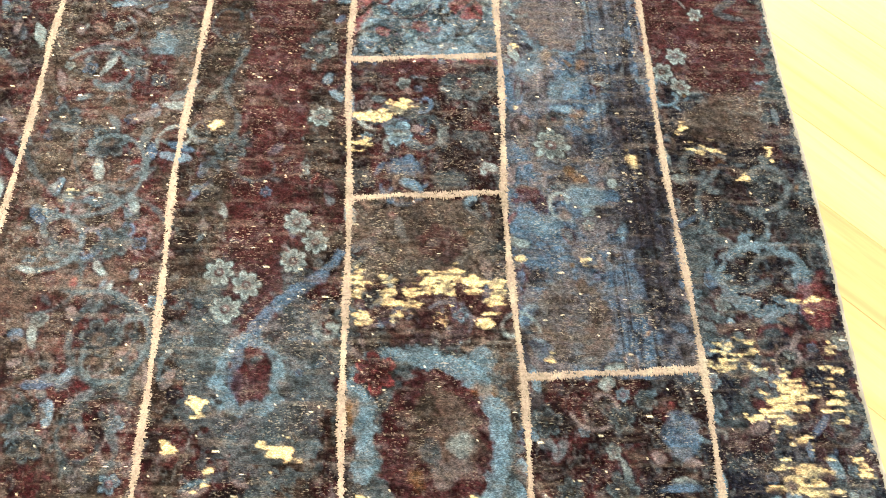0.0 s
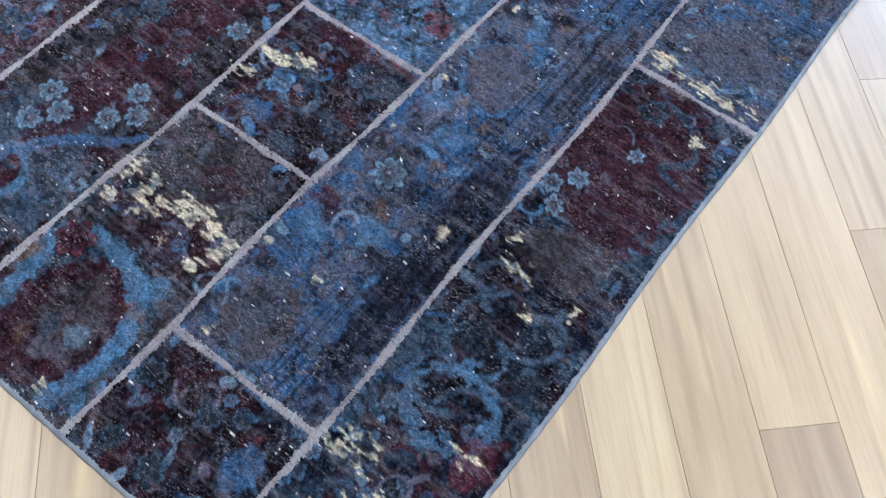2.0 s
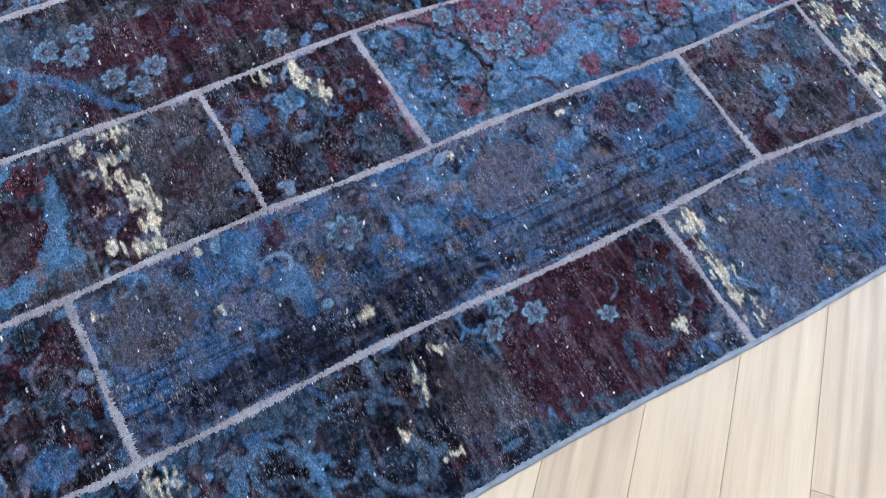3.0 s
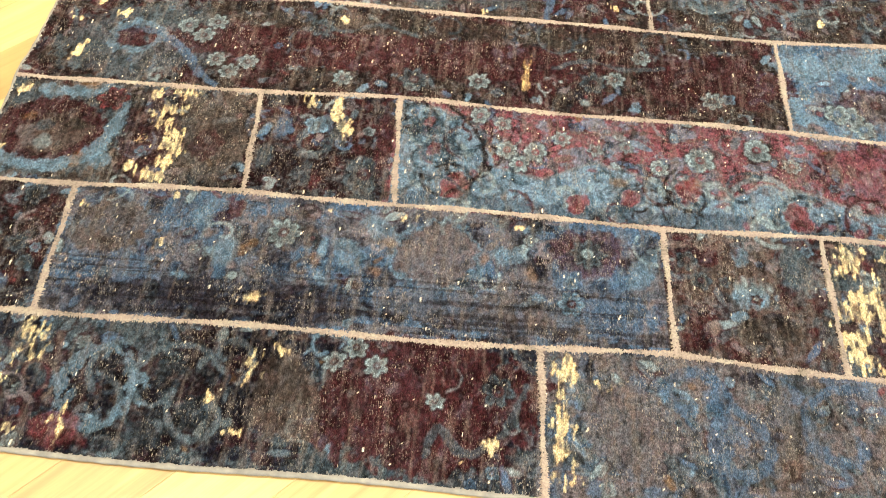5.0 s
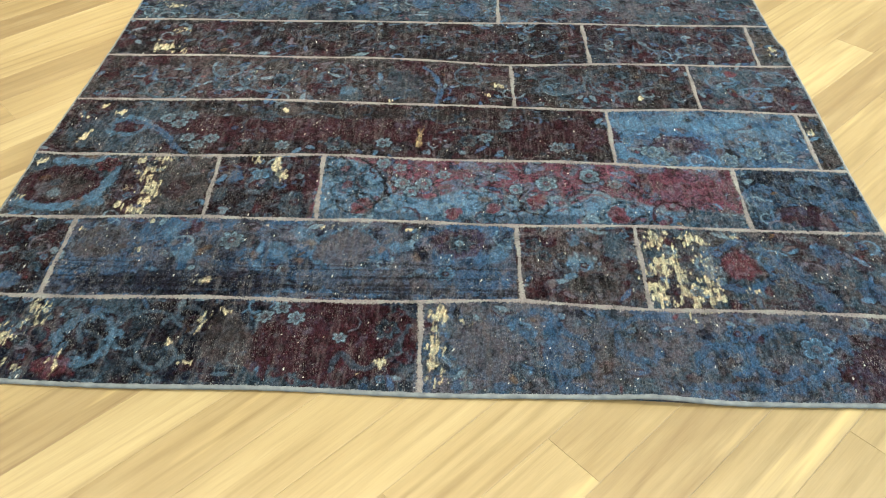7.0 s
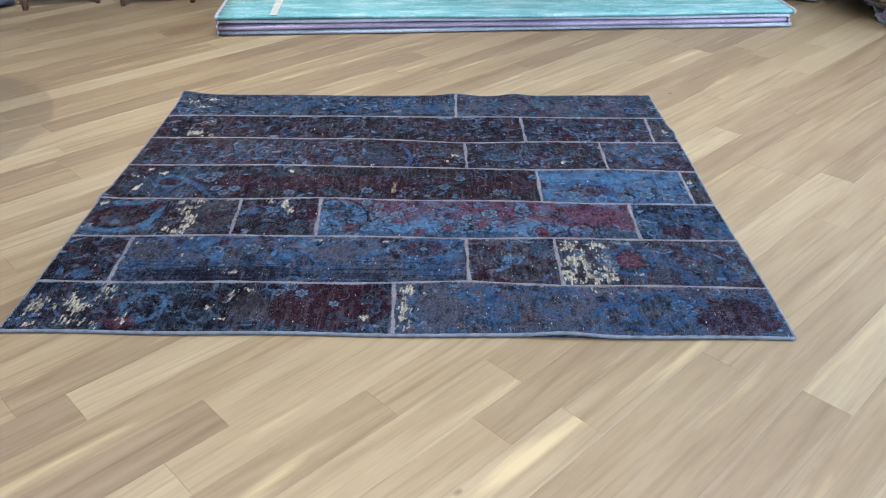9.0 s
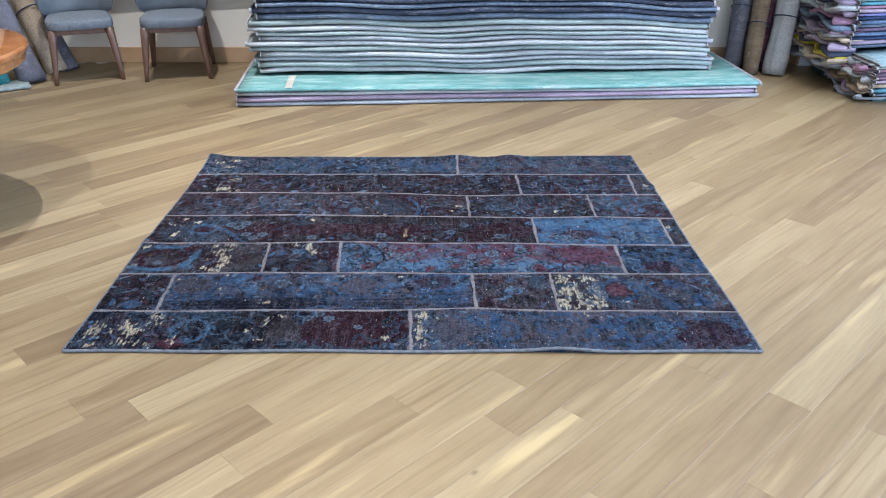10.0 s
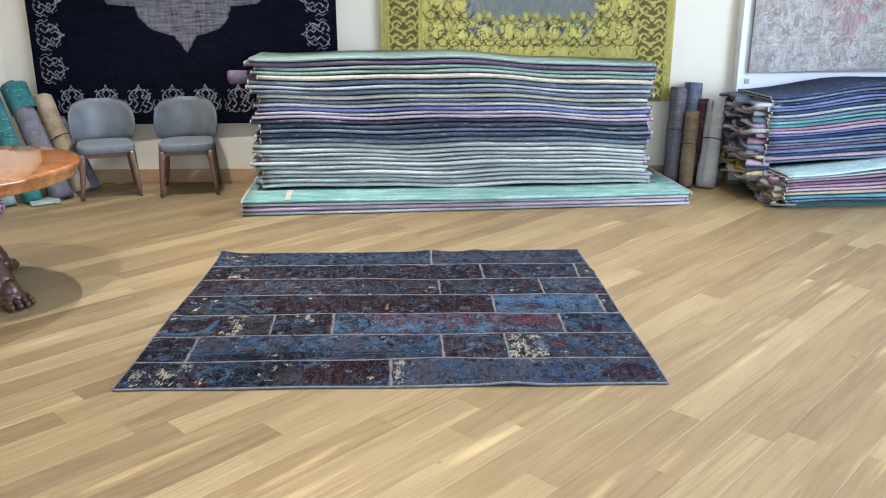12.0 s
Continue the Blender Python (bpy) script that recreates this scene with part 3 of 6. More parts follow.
def paint_motifs(w, seed):
    """The dense small ornament of the old carpets: leaves, buds and tendrils in each patch's own dyes."""
    rs = random.Random(seed)
    for k, row in enumerate(FIELDS):
        for i, (c1, c2, c3, share) in enumerate(row):
            (xa, ya), (xb, yb) = patch_corner(k, i, 0, 0), patch_corner(k, i, 1, 1)
            light = [tuple(1.5 * v for v in c2), c3, SKY, tuple(1.3 * v for v in LILAC), MIST, tuple(1.5 * v for v in TEAL), BLUE, TAUPE]
            dark = [INK, c1, BURG, NAVY]
            for _ in range(int((xb - xa) * (yb - ya) * 560)):
                x, y, a, q = rs.uniform(xa, xb), rs.uniform(ya, yb), rs.uniform(0, 6.3), rs.random()
                if q < 0.48:
                    u, v, tone = rs.uniform(0.010, 0.026), rs.uniform(0.005, 0.010), tuple(1.25 * v for v in rs.choice(light))
                    w.blob(x, y, u + 0.004, v + 0.004, rs.choice(dark), a, 0.5, 0.7, 0.004)
                    w.blob(x, y, u, v, tone, a, 0.6, 0.75, 0.003)
                elif q < 0.60:
                    w.curl(x, y, rs.uniform(0.012, 0.030), a, tuple(1.25 * v for v in rs.choice(light)), rs.choice((-1, 1)), rs.choice((0, 3, 5)), rs.uniform(0.0025, 0.0040), 0.8)
                elif q < 0.82:
                    w.flower(x, y, rs.uniform(0.008, 0.015), rs.choice(light), rs.choice(dark), rs.choice((4, 5, 6)), a, 0.6)
                elif q < 0.93:
                    w.blob(x, y, rs.uniform(0.01, 0.03), rs.uniform(0.006, 0.016), rs.choice(dark), a, 0.8, 0.8, 0.004)
                else:
                    w.blob(x, y, rs.uniform(0.006, 0.014), rs.uniform(0.004, 0.009), rs.choice((RUST, (0.060, 0.036, 0.020), TAUPE)), a, 0.6, 0.8, 0.003)


paint_motifs(rug, 404)
F, B, RG, S, WR = rug.flower, rug.blob, rug.ring, rug.scroll, rug.wear

# first strip
B(0.98, 0.14, 0.20, 0.13, BURG, 0.1, 0.3, 0.95)
B(0.55, 0.12, 0.19, 0.11, INK, 0.3, 0.7, 0.55)
for x, y, r, a in ((0.52, 0.13, 0.075, 0.4), (0.60, 0.09, 0.05, 2.6), (0.44, 0.17, 0.05, 4.0), (0.40, 0.08, 0.045, 1.2), (0.62, 0.20, 0.04, 5.2)):
    rug.curl(x, y, 0.8 * r, a, tuple(1.6 * v for v in TEAL), 1 if x > 0.5 else -1, 5, 0.006, 0.7)
RG(0.40, 0.12, 0.075, 0.07, 0.010, SKY, 0, 0.4, 0.6)
B(0.35, 0.04, 0.045, 0.035, RUST, 0, 0.3, 0.7)
B(0.74, 0.13, 0.06, 0.085, TAUPE, 0.2, 0.4, 0.75)
for x, y, r in ((0.812, 0.206, 0.021), (0.848, 0.238, 0.021), (0.889, 0.206, 0.021), (1.11, 0.177, 0.030), (1.0, 0.149, 0.018)):
    F(x, y, r, MIST if r < 0.03 else TEAL, BURG, 6, x * 40)
S([(1.16, 0.19), (1.12, 0.10), (1.06, 0.06), (1.01, 0.10), (0.99, 0.05)], 0.009, TEAL)
for x, y, a, b in ((0.675, 0.189, 0.05, 0.045), (0.713, 0.22, 0.03, 0.022), (0.353, 0.055, 0.03, 0.04), (0.608, 0.115, 0.02, 0.02), (1.052, 0.045, 0.025, 0.02), (1.104, 0.084, 0.03, 0.025), (0.666, 0.063, 0.03, 0.018)):
    WR(x, y, a, b, 0.50)
for x, y, a, b in ((0.25, 0.21, 0.07, 0.06), (0.18, 0.13, 0.08, 0.09), (0.06, 0.13, 0.06, 0.08), (0.22, 0.04, 0.09, 0.04), (0.07, 0.03, 0.05, 0.03)):
    WR(x, y, a, b, 0.53)
for y in (0.03, 0.08, 0.13, 0.18, 0.23):
    WR(1.225, y, 0.035, 0.04, 0.56)
for x, y, a, b in ((1.30, 0.20, 0.04, 0.03), (1.38, 0.12, 0.03, 0.03), (1.85, 0.22, 0.05, 0.02)):
    WR(x, y, a, b, 0.45)
B(1.34, 0.13, 0.08, 0.09, LILAC, 0.2, 0.4, 0.7)
B(1.62, 0.12, 0.06, 0.10, TAUPE, 0.1, 0.5, 0.55)
for x, y, r, a, w_ in ((2.02, 0.11, 0.075, 0.4, 1), (1.90, 0.09, 0.05, 3.4, -1), (1.72, 0.14, 0.06, 1.0, 1), (1.52, 0.10, 0.05, 2.0, -1), (2.20, 0.15, 0.06, 5.0, 1), (1.45, 0.19, 0.04, 0.2, 1)):
    rug.curl(x, y, r, a, BLUE, w_, 5, 0.010, 0.7)
S([(1.49, 0.25), (1.50, 0.18), (1.485, 0.10), (1.51, 0.02)], 0.012, BLUE, 0.7)
S([(1.80, 0.03), (1.90, 0.04), (1.98, 0.03), (2.06, 0.05), (2.12, 0.10)], 0.012, BLUE, 0.7)
B(2.27, 0.09, 0.13, 0.09, BURG, 0.1, 0.5, 0.75)
F(2.10, 0.15, 0.035, SKY, LILAC, 5)
F(1.93, 0.19, 0.03, BLUE, BURG, 6)

# second strip
for x, y, r in ((0.148, 0.52, 0.024), (0.153, 0.40, 0.022), (0.185, 0.36, 0.018), (0.045, 0.49, 0.02), (0.045, 0.41, 0.026)):
    F(x, y, r, TEAL, MOSS, 6, y * 50, 0.8)
B(0.131, 0.31, 0.035, 0.03, BLUE, 0, 0.3, 0.8)
B(0.32, 0.46, 0.085, 0.07, TAUPE, 0.1, 0.35, 0.75)
B(0.98, 0.45, 0.075, 0.07, LILAC, 0.3, 0.3, 0.9)
RG(0.98, 0.45, 0.085, 0.078, 0.006, SKY, 0, 0.3, 0.6)
B(0.60, 0.315, 0.36, 0.045, NAVY, 0.02, 0.4, 0.75)
B(0.95, 0.345, 0.12, 0.03, BLUE, 0.0, 0.5, 0.9)
B(1.10, 0.33, 0.25, 0.04, TAUPE, 0.0, 0.7, 0.5)
B(1.33, 0.34, 0.08, 0.05, BLUE, 0.1, 0.4, 0.8)
B(0.36, 0.37, 0.10, 0.035, BLUE, 0.15, 0.8, 0.6)
B(0.67, 0.475, 0.07, 0.055, TAUPE, 0.4, 0.5, 0.55)
F(0.668, 0.475, 0.033, MIST, BURG, 8, 0.3, 0.7)
B(1.272, 0.48, 0.075, 0.055, BURG, 0, 0.3, 0.7)
F(1.272, 0.48, 0.035, TEAL, MIST, 8, 0, 0.9)
F(1.24, 0.365, 0.028, SKY, BURG, 6)
for x, y in ((0.56, 0.42), (0.80, 0.44), (0.86, 0.50), (1.12, 0.46), (0.50, 0.50), (1.38, 0.45)):
    B(x, y, 0.04, 0.024, SKY, x * 3, 0.5, 0.6)
for x, y, a, b in ((0.63, 0.327, 0.035, 0.018), (0.443, 0.545, 0.02, 0.015), (0.752, 0.54, 0.015, 0.012), (0.908, 0.538, 0.025, 0.015), (0.434, 0.431, 0.025, 0.02), (0.25, 0.505, 0.015, 0.02), (1.15, 0.53, 0.03, 0.012)):
    WR(x, y, a, b, 0.55)
B(1.568, 0.502, 0.020, 0.026, SKY, 0.4, 0.7, 0.85)
B(1.562, 0.512, 0.009, 0.012, BURG, 0, 0.5, 0.8)
B(1.590, 0.412, 0.038, 0.022, SKY, 0.1, 0.6, 0.85)
for x in (1.56, 1.575, 1.59, 1.605, 1.62):
    B(x, 0.432, 0.006, 0.010, MIST, 0, 0.4, 0.8)
F(1.592, 0.408, 0.012, BURG, MIST, 5)
B(1.678, 0.49, 0.030, 0.050, TEAL, 0.1, 0.2, 0.95)
RG(1.678, 0.49, 0.038, 0.058, 0.004, TEAL, 0.1, 0.6, 0.5)
F(1.465, 0.484, 0.022, TEAL, BURG, 5)
F(1.49, 0.44, 0.020, TEAL, BURG, 5)
B(1.61, 0.34, 0.06, 0.03, MOSS, 0.1, 0.4, 0.7)
for x, y, a, b in ((1.78, 0.50, 0.06, 0.05), (1.88, 0.51, 0.05, 0.03), (1.80, 0.41, 0.08, 0.07), (1.86, 0.31, 0.07, 0.06), (1.77, 0.33, 0.04, 0.07), (1.90, 0.40, 0.03, 0.08)):
    WR(x, y, a, b, 0.62)
B(1.985, 0.42, 0.05, 0.045, RUST, 0, 0.3, 0.8)
RG(1.99, 0.42, 0.085, 0.075, 0.012, BLUE, 0, 0.4, 0.7)
WR(2.01, 0.33, 0.04, 0.02, 0.5)
WR(1.99, 0.53, 0.03, 0.02, 0.5)
for x, y in ((2.12, 0.40), (2.22, 0.47), (2.30, 0.33), (2.17, 0.31)):
    B(x, y, 0.05, 0.03, BLUE, x, 0.6, 0.6)

# third strip
B(0.13, 0.69, 0.15, 0.12, TEAL, 0, 0.4, 0.8)
B(0.12, 0.69, 0.125, 0.088, BURG, 0, 0.22, 0.95)
B(0.13, 0.68, 0.075, 0.055, TAUPE, 0.2, 0.4, 0.8)
B(0.075, 0.67, 0.022, 0.030, LILAC, 0.3, 0.7, 0.7)
B(0.115, 0.655, 0.016, 0.018, MIST, 0.8, 0.8, 0.5)
B(0.10, 0.70, 0.020, 0.014, TEAL, 0.2, 0.8, 0.7)
B(0.17, 0.71, 0.025, 0.018, MOSS, 0, 0.3, 0.9)
S([(0.02, 0.61), (0.09, 0.595), (0.17, 0.60), (0.23, 0.64), (0.25, 0.70), (0.26, 0.76), (0.22, 0.82), (0.15, 0.80), (0.07, 0.80)], 0.016, SKY)
F(0.229, 0.79, 0.035, RUST, BURG, 6)
B(0.25, 0.618, 0.022, 0.02, SKY, 0, 0.4, 0.8)
B(0.165, 0.822, 0.02, 0.012, OCHRE, 0, 0.6, 0.6)
B(0.34, 0.70, 0.06, 0.14, BURG, 0, 0.5, 0.6)
B(0.47, 0.70, 0.09, 0.13, TAUPE, 0, 0.5, 0.6)
B(0.46, 0.68, 0.03, 0.04, BURG, 0, 0.5, 0.6)
for y in (0.82, 0.77, 0.735, 0.70, 0.67, 0.625, 0.59):
    WR(0.375 + 0.012 * math.sin(40 * y), y, 0.035, 0.03, 0.62)
for y in (0.81, 0.75, 0.68, 0.61):
    WR(0.32, y, 0.025, 0.025, 0.52)
WR(0.02, 0.80, 0.025, 0.02, 0.6)
WR(0.02, 0.64, 0.02, 0.03, 0.55)
for x, y, a, b in ((0.722, 0.815, 0.022, 0.035), (0.745, 0.755, 0.022, 0.028), (0.664, 0.825, 0.022, 0.028), (0.73, 0.785, 0.016, 0.02)):
    WR(x, y, a, b, 0.68)
S([(0.749, 0.783), (0.731, 0.74), (0.713, 0.687), (0.681, 0.672), (0.659, 0.698), (0.663, 0.734)], 0.008, TEAL)
F(0.687, 0.757, 0.026, SKY, INK, 4, 0.8)
F(0.807, 0.632, 0.045, TEAL, BURG, 5, 0, 0.7)
RG(0.807, 0.632, 0.045, 0.04, 0.004, TEAL, 0, 0.6, 0.5)
B(0.617, 0.749, 0.02, 0.035, BLUE, 0, 0.4, 0.75)
B(0.59, 0.66, 0.02, 0.04, TEAL, 0, 0.5, 0.8)
B(0.84, 0.72, 0.02, 0.10, BURG, 0, 0.4, 0.9)
# the long blue and wine patch: a scalloped blue border below a wine field
_e = np.interp(rug.X, [0.86, 0.95, 1.04, 1.08, 1.18, 1.28, 1.36, 1.46, 1.57, 1.64, 1.75, 1.84, 2.05], [0.85, 0.83, 0.785, 0.68, 0.655, 0.71, 0.693, 0.654, 0.641, 0.688, 0.667, 0.628, 0.62])
_in = (rug.X > 0.866) & (rug.X < 2.05) & (rug.Y > 0.562) & (rug.Y < 0.846)
_m = np.clip((_e + 0.016 * (rug.G - 0.5) - rug.Y) / 0.005, 0, 1) * _in
rug.C = rug.C * (1 - 0.9 * _m[..., None]) + np.array(SKY) * 0.9 * _m[..., None]
_m = np.clip(1 - np.abs(_e - rug.Y) / 0.006, 0, 1) * _in
rug.C = rug.C * (1 - 0.6 * _m[..., None]) + np.array(MIST) * 0.6 * _m[..., None]
_m = np.clip((0.60 - rug.Y + 0.02 * (rug.G - 0.5)) / 0.004, 0, 1) * _in
rug.C = rug.C * (1 - 0.5 * _m[..., None]) + np.array(NAVY) * 0.5 * _m[..., None]
S([(0.971, 0.845), (1.038, 0.764), (1.058, 0.696), (1.038, 0.643), (0.98, 0.61)], 0.006, TAUPE)
RG(0.93, 0.71, 0.05, 0.07, 0.006, TAUPE, 0, 0.4, 0.5)
for x, y, r in ((0.996, 0.622, 0.030), (1.485, 0.655, 0.030), (0.93, 0.77, 0.018), (1.25, 0.60, 0.025), (1.70, 0.61, 0.03), (1.37, 0.63, 0.02)):
    B(x, y, r, r * 0.8, RUST, x, 0.4, 0.65)
for x, y, r in ((1.103, 0.728, 0.027), (1.163, 0.728, 0.027), (1.131, 0.693, 0.025), (1.039, 0.819, 0.025), (1.513, 0.738, 0.036), (1.425, 0.708, 0.024), (1.638, 0.777, 0.034), (1.09, 0.80, 0.022), (1.36, 0.76, 0.02), (1.706, 0.74, 0.022), (1.22, 0.77, 0.022), (1.29, 0.745, 0.02)):
    F(x, y, 0.88 * r, MIST, RUST if r < 0.03 else SKY, 5 if int(x * 100) % 2 else 7, x * 30, 0.8)
S([(1.56, 0.64), (1.60, 0.69), (1.66, 0.70), (1.70, 0.66), (1.68, 0.62)], 0.007, MIST)
S([(1.18, 0.80), (1.28, 0.79), (1.38, 0.80), (1.48, 0.79), (1.58, 0.81)], 0.005, TAUPE, 0.6)
B(1.92, 0.73, 0.11, 0.08, BURG2, 0, 0.4, 0.8)
B(1.98, 0.60, 0.06, 0.04, TAUPE, 0, 0.5, 0.6)
for x, y in ((2.12, 0.70), (2.25, 0.72), (2.33, 0.64)):
    RG(x, y, 0.05, 0.045, 0.008, BLUE, 0, 0.4, 0.6)
B(2.20, 0.62, 0.07, 0.04, BURG, 0, 0.5, 0.6)

# fourth strip
B(0.25, 0.98, 0.20, 0.13, TEAL, 0.2, 0.45, 0.75)
B(0.80, 0.99, 0.55, 0.07, BURG, 0.0, 0.35, 0.85)
B(1.55, 0.97, 0.18, 0.08, BURG, 0.0, 0.4, 0.85)
B(0.95, 1.08, 0.55, 0.035, MOSS, 0.0, 0.5, 0.7)
S([(0.438, 0.853), (0.395, 0.888), (0.343, 0.95), (0.294, 0.99), (0.237, 1.007), (0.173, 1.004)], 0.010, BLUE)
RG(0.22, 0.985, 0.055, 0.045, 0.010, SKY, 0.3, 0.4, 0.6)
B(0.21, 0.98, 0.035, 0.03, BURG, 0, 0.3, 0.8)
for x, y, r in ((0.497, 0.93, 0.022), (0.459, 0.895, 0.022), (0.422, 0.93, 0.022), (0.40, 1.05, 0.024), (0.378, 1.004, 0.024), (0.334, 1.035, 0.024), (0.884, 0.912, 0.033), (0.648, 1.058, 0.032), (1.29, 0.941, 0.03), (1.338, 0.956, 0.024), (1.555, 0.911, 0.026), (1.03, 0.922, 0.026), (1.40, 1.03, 0.022), (0.72, 0.90, 0.022)):
    F(x, y, r, MIST if r < 0.03 else TEAL, BURG, 7, x * 30, 0.8)
S([(0.60, 1.10), (0.70, 1.05), (0.78, 1.08), (0.88, 1.05)], 0.006, TEAL)
S([(1.20, 0.98), (1.28, 1.01), (1.36, 0.99), (1.45, 1.00)], 0.006, TEAL)
for x, y, a, b in ((0.173, 1.056, 0.03, 0.025), (0.112, 1.098, 0.025, 0.02), (0.104, 0.93, 0.03, 0.04), (0.071, 1.035, 0.025, 0.025), (0.70, 1.09, 0.02, 0.02)):
    WR(x, y, a, b, 0.55)
for y in (0.92, 0.95, 0.98):
    WR(1.135, y, 0.018, 0.035, 0.55, (0.20, 0.15, 0.08))
for x, y in ((1.78, 1.04), (1.90, 1.06), (2.02, 1.03), (2.12, 1.07), (2.20, 1.0)):
    B(x, y, 0.07, 0.035, SKY, 0, 0.5, 0.7)
B(1.92, 0.93, 0.10, 0.05, BURG, 0.1, 0.4, 0.7)
F(1.924, 0.935, 0.04, LILAC, BURG, 6)
for x, y in ((1.86, 0.895), (2.06, 0.87), (1.83, 0.90), (1.88, 0.86), (2.14, 0.90), (2.22, 0.88)):
    F(x, y, 0.028, MIST, BLUE, 5, y * 60, 0.8)
WR(2.34, 1.02, 0.03, 0.05, 0.55)

# fifth strip
S([(0.672, 1.219), (0.612, 1.2), (0.57, 1.241), (0.574, 1.3), (0.632, 1.331), (0.682, 1.32), (0.683, 1.271), (0.635, 1.233)], 0.0032, TEAL)
S([(0.642, 1.42), (0.572, 1.376), (0.534, 1.311), (0.541, 1.246), (0.531, 1.187), (0.487, 1.143)], 0.005, TEAL)
S([(0.34, 1.185), (0.35, 1.231), (0.31, 1.268), (0.253, 1.266), (0.217, 1.233), (0.199, 1.179), (0.245, 1.161)], 0.007, TEAL)
S([(0.16, 1.20), (0.10, 1.17), (0.06, 1.21), (0.10, 1.25)], 0.006, TEAL)
for x, y, r in ((0.658, 1.276, 0.035), (0.453, 1.231, 0.03), (0.705, 1.36, 0.03), (0.441, 1.303, 0.02), (0.467, 1.345, 0.018), (0.154, 1.321, 0.024), (0.112, 1.303, 0.026), (0.063, 1.212, 0.02), (0.282, 1.225, 0.035), (0.166, 1.245, 0.02), (0.348, 1.236, 0.02)):
    F(x, y, r, TEAL if r > 0.02 else LILAC, TAUPE, 6, x * 30, 0.75)
B(0.90, 1.19, 0.045, 0.055, TEAL, 0, 0.7, 0.7)
B(0.89, 1.21, 0.03, 0.022, SKY, 0.3, 0.8, 0.6)
S([(1.13, 1.36), (1.17, 1.30), (1.19, 1.22), (1.18, 1.14)], 0.008, BLUE)
B(1.07, 1.24, 0.08, 0.09, TEAL, 0.2, 0.5, 0.6)
for x, y, a, b in ((0.543, 1.318, 0.015, 0.02), (1.384, 1.253, 0.025, 0.03), (1.349, 1.192, 0.025, 0.02), (1.03, 1.15, 0.02, 0.015), (1.84, 1.19, 0.02, 0.02)):
    WR(x, y, a, b, 0.58)
S([(1.47, 1.30), (1.54, 1.34), (1.62, 1.31), (1.63, 1.24), (1.57, 1.22), (1.53, 1.25)], 0.006, TEAL)
S([(1.68, 1.35), (1.71, 1.27), (1.78, 1.22), (1.86, 1.25)], 0.006, TEAL)
for x, y in ((1.60, 1.20), (1.73, 1.30), (1.90, 1.32), (1.95, 1.20), (1.80, 1.33)):
    F(x, y, 0.026, TEAL, MOSS, 6, x * 20, 0.7)
for x, y in ((2.12, 1.30), (2.22, 1.22), (2.30, 1.32)):
    RG(x, y, 0.045, 0.04, 0.007, SKY, 0, 0.4, 0.6)
B(2.163, 1.345, 0.02, 0.018, RUST, 0, 0.3, 0.9)
for x, y, r, a, w_ in ((0.50, 1.27, 0.055, 2.2, 1), (0.27, 1.24, 0.06, 0.5, -1), (0.40, 1.33, 0.045, 3.0, 1), (0.80, 1.30, 0.05, 1.0, -1), (1.0, 1.31, 0.045, 4.2, 1), (1.30, 1.33, 0.04, 2.0, 1), (1.56, 1.28, 0.055, 0.3, -1), (1.76, 1.25, 0.05, 2.7, 1), (0.12, 1.21, 0.045, 5.5, 1)):
    rug.curl(x, y, r, a, TEAL, w_, 7, 0.0032, 0.85)
for x, y, r, a, w_ in ((0.62, 1.00, 0.04, 0.4, 1), (0.95, 1.08, 0.035, 3.6, -1), (1.22, 1.07, 0.04, 2.2, 1), (1.45, 1.09, 0.035, 5.0, -1), (0.30, 1.07, 0.045, 1.3, 1)):
    rug.curl(x, y, r, a, TEAL, w_, 5, 0.003, 0.75)
# sixth and seventh strips
for x in (0.36, 0.52, 0.70, 0.88, 1.06, 1.25, 1.44, 1.60, 1.80, 1.95, 2.15):
    rug.curl(x, 1.56 + 0.04 * math.sin(x * 29), 0.045, x * 31, TEAL, 1 if int(x * 50) % 2 else -1, 5, 0.003, 0.8)
    rug.curl(x + 0.07, 1.83 + 0.05 * math.sin(x * 19), 0.05, x * 17, BLUE if x < 1.4 else LILAC, 1 if int(x * 70) % 2 else -1, 5, 0.0035, 0.75)
for x in (0.42, 0.60, 0.78, 0.96, 1.15, 1.34, 1.52, 1.82, 1.98, 2.12):
    F(x, 1.53 + 0.05 * math.sin(x * 17), 0.028, TEAL, BURG, 6, x * 9, 0.75)
    S([(x + 0.03, 1.46), (x + 0.08, 1.52), (x + 0.05, 1.60), (x + 0.12, 1.63)], 0.006, TEAL, 0.6)
for x, y, a, b in ((0.19, 1.48, 0.07, 0.05), (0.25, 1.46, 0.05, 0.04), (0.07, 1.86, 0.05, 0.05), (0.166, 1.89, 0.06, 0.03), (0.13, 1.80, 0.05, 0.04), (0.22, 1.60, 0.04, 0.03), (2.34, 1.50, 0.03, 0.06)):
    WR(x, y, a, b, 0.56)
for x in (0.45, 0.66, 0.88, 1.10, 1.27, 1.48, 1.70, 1.92, 2.15):
    B(x, 1.82 + 0.04 * math.sin(x * 13), 0.06, 0.04, LILAC if x > 1.4 else BLUE, x, 0.5, 0.6)
    F(x + 0.09, 1.80 + 0.05 * math.sin(x * 23), 0.03, SKY, BURG, 6, x, 0.6)

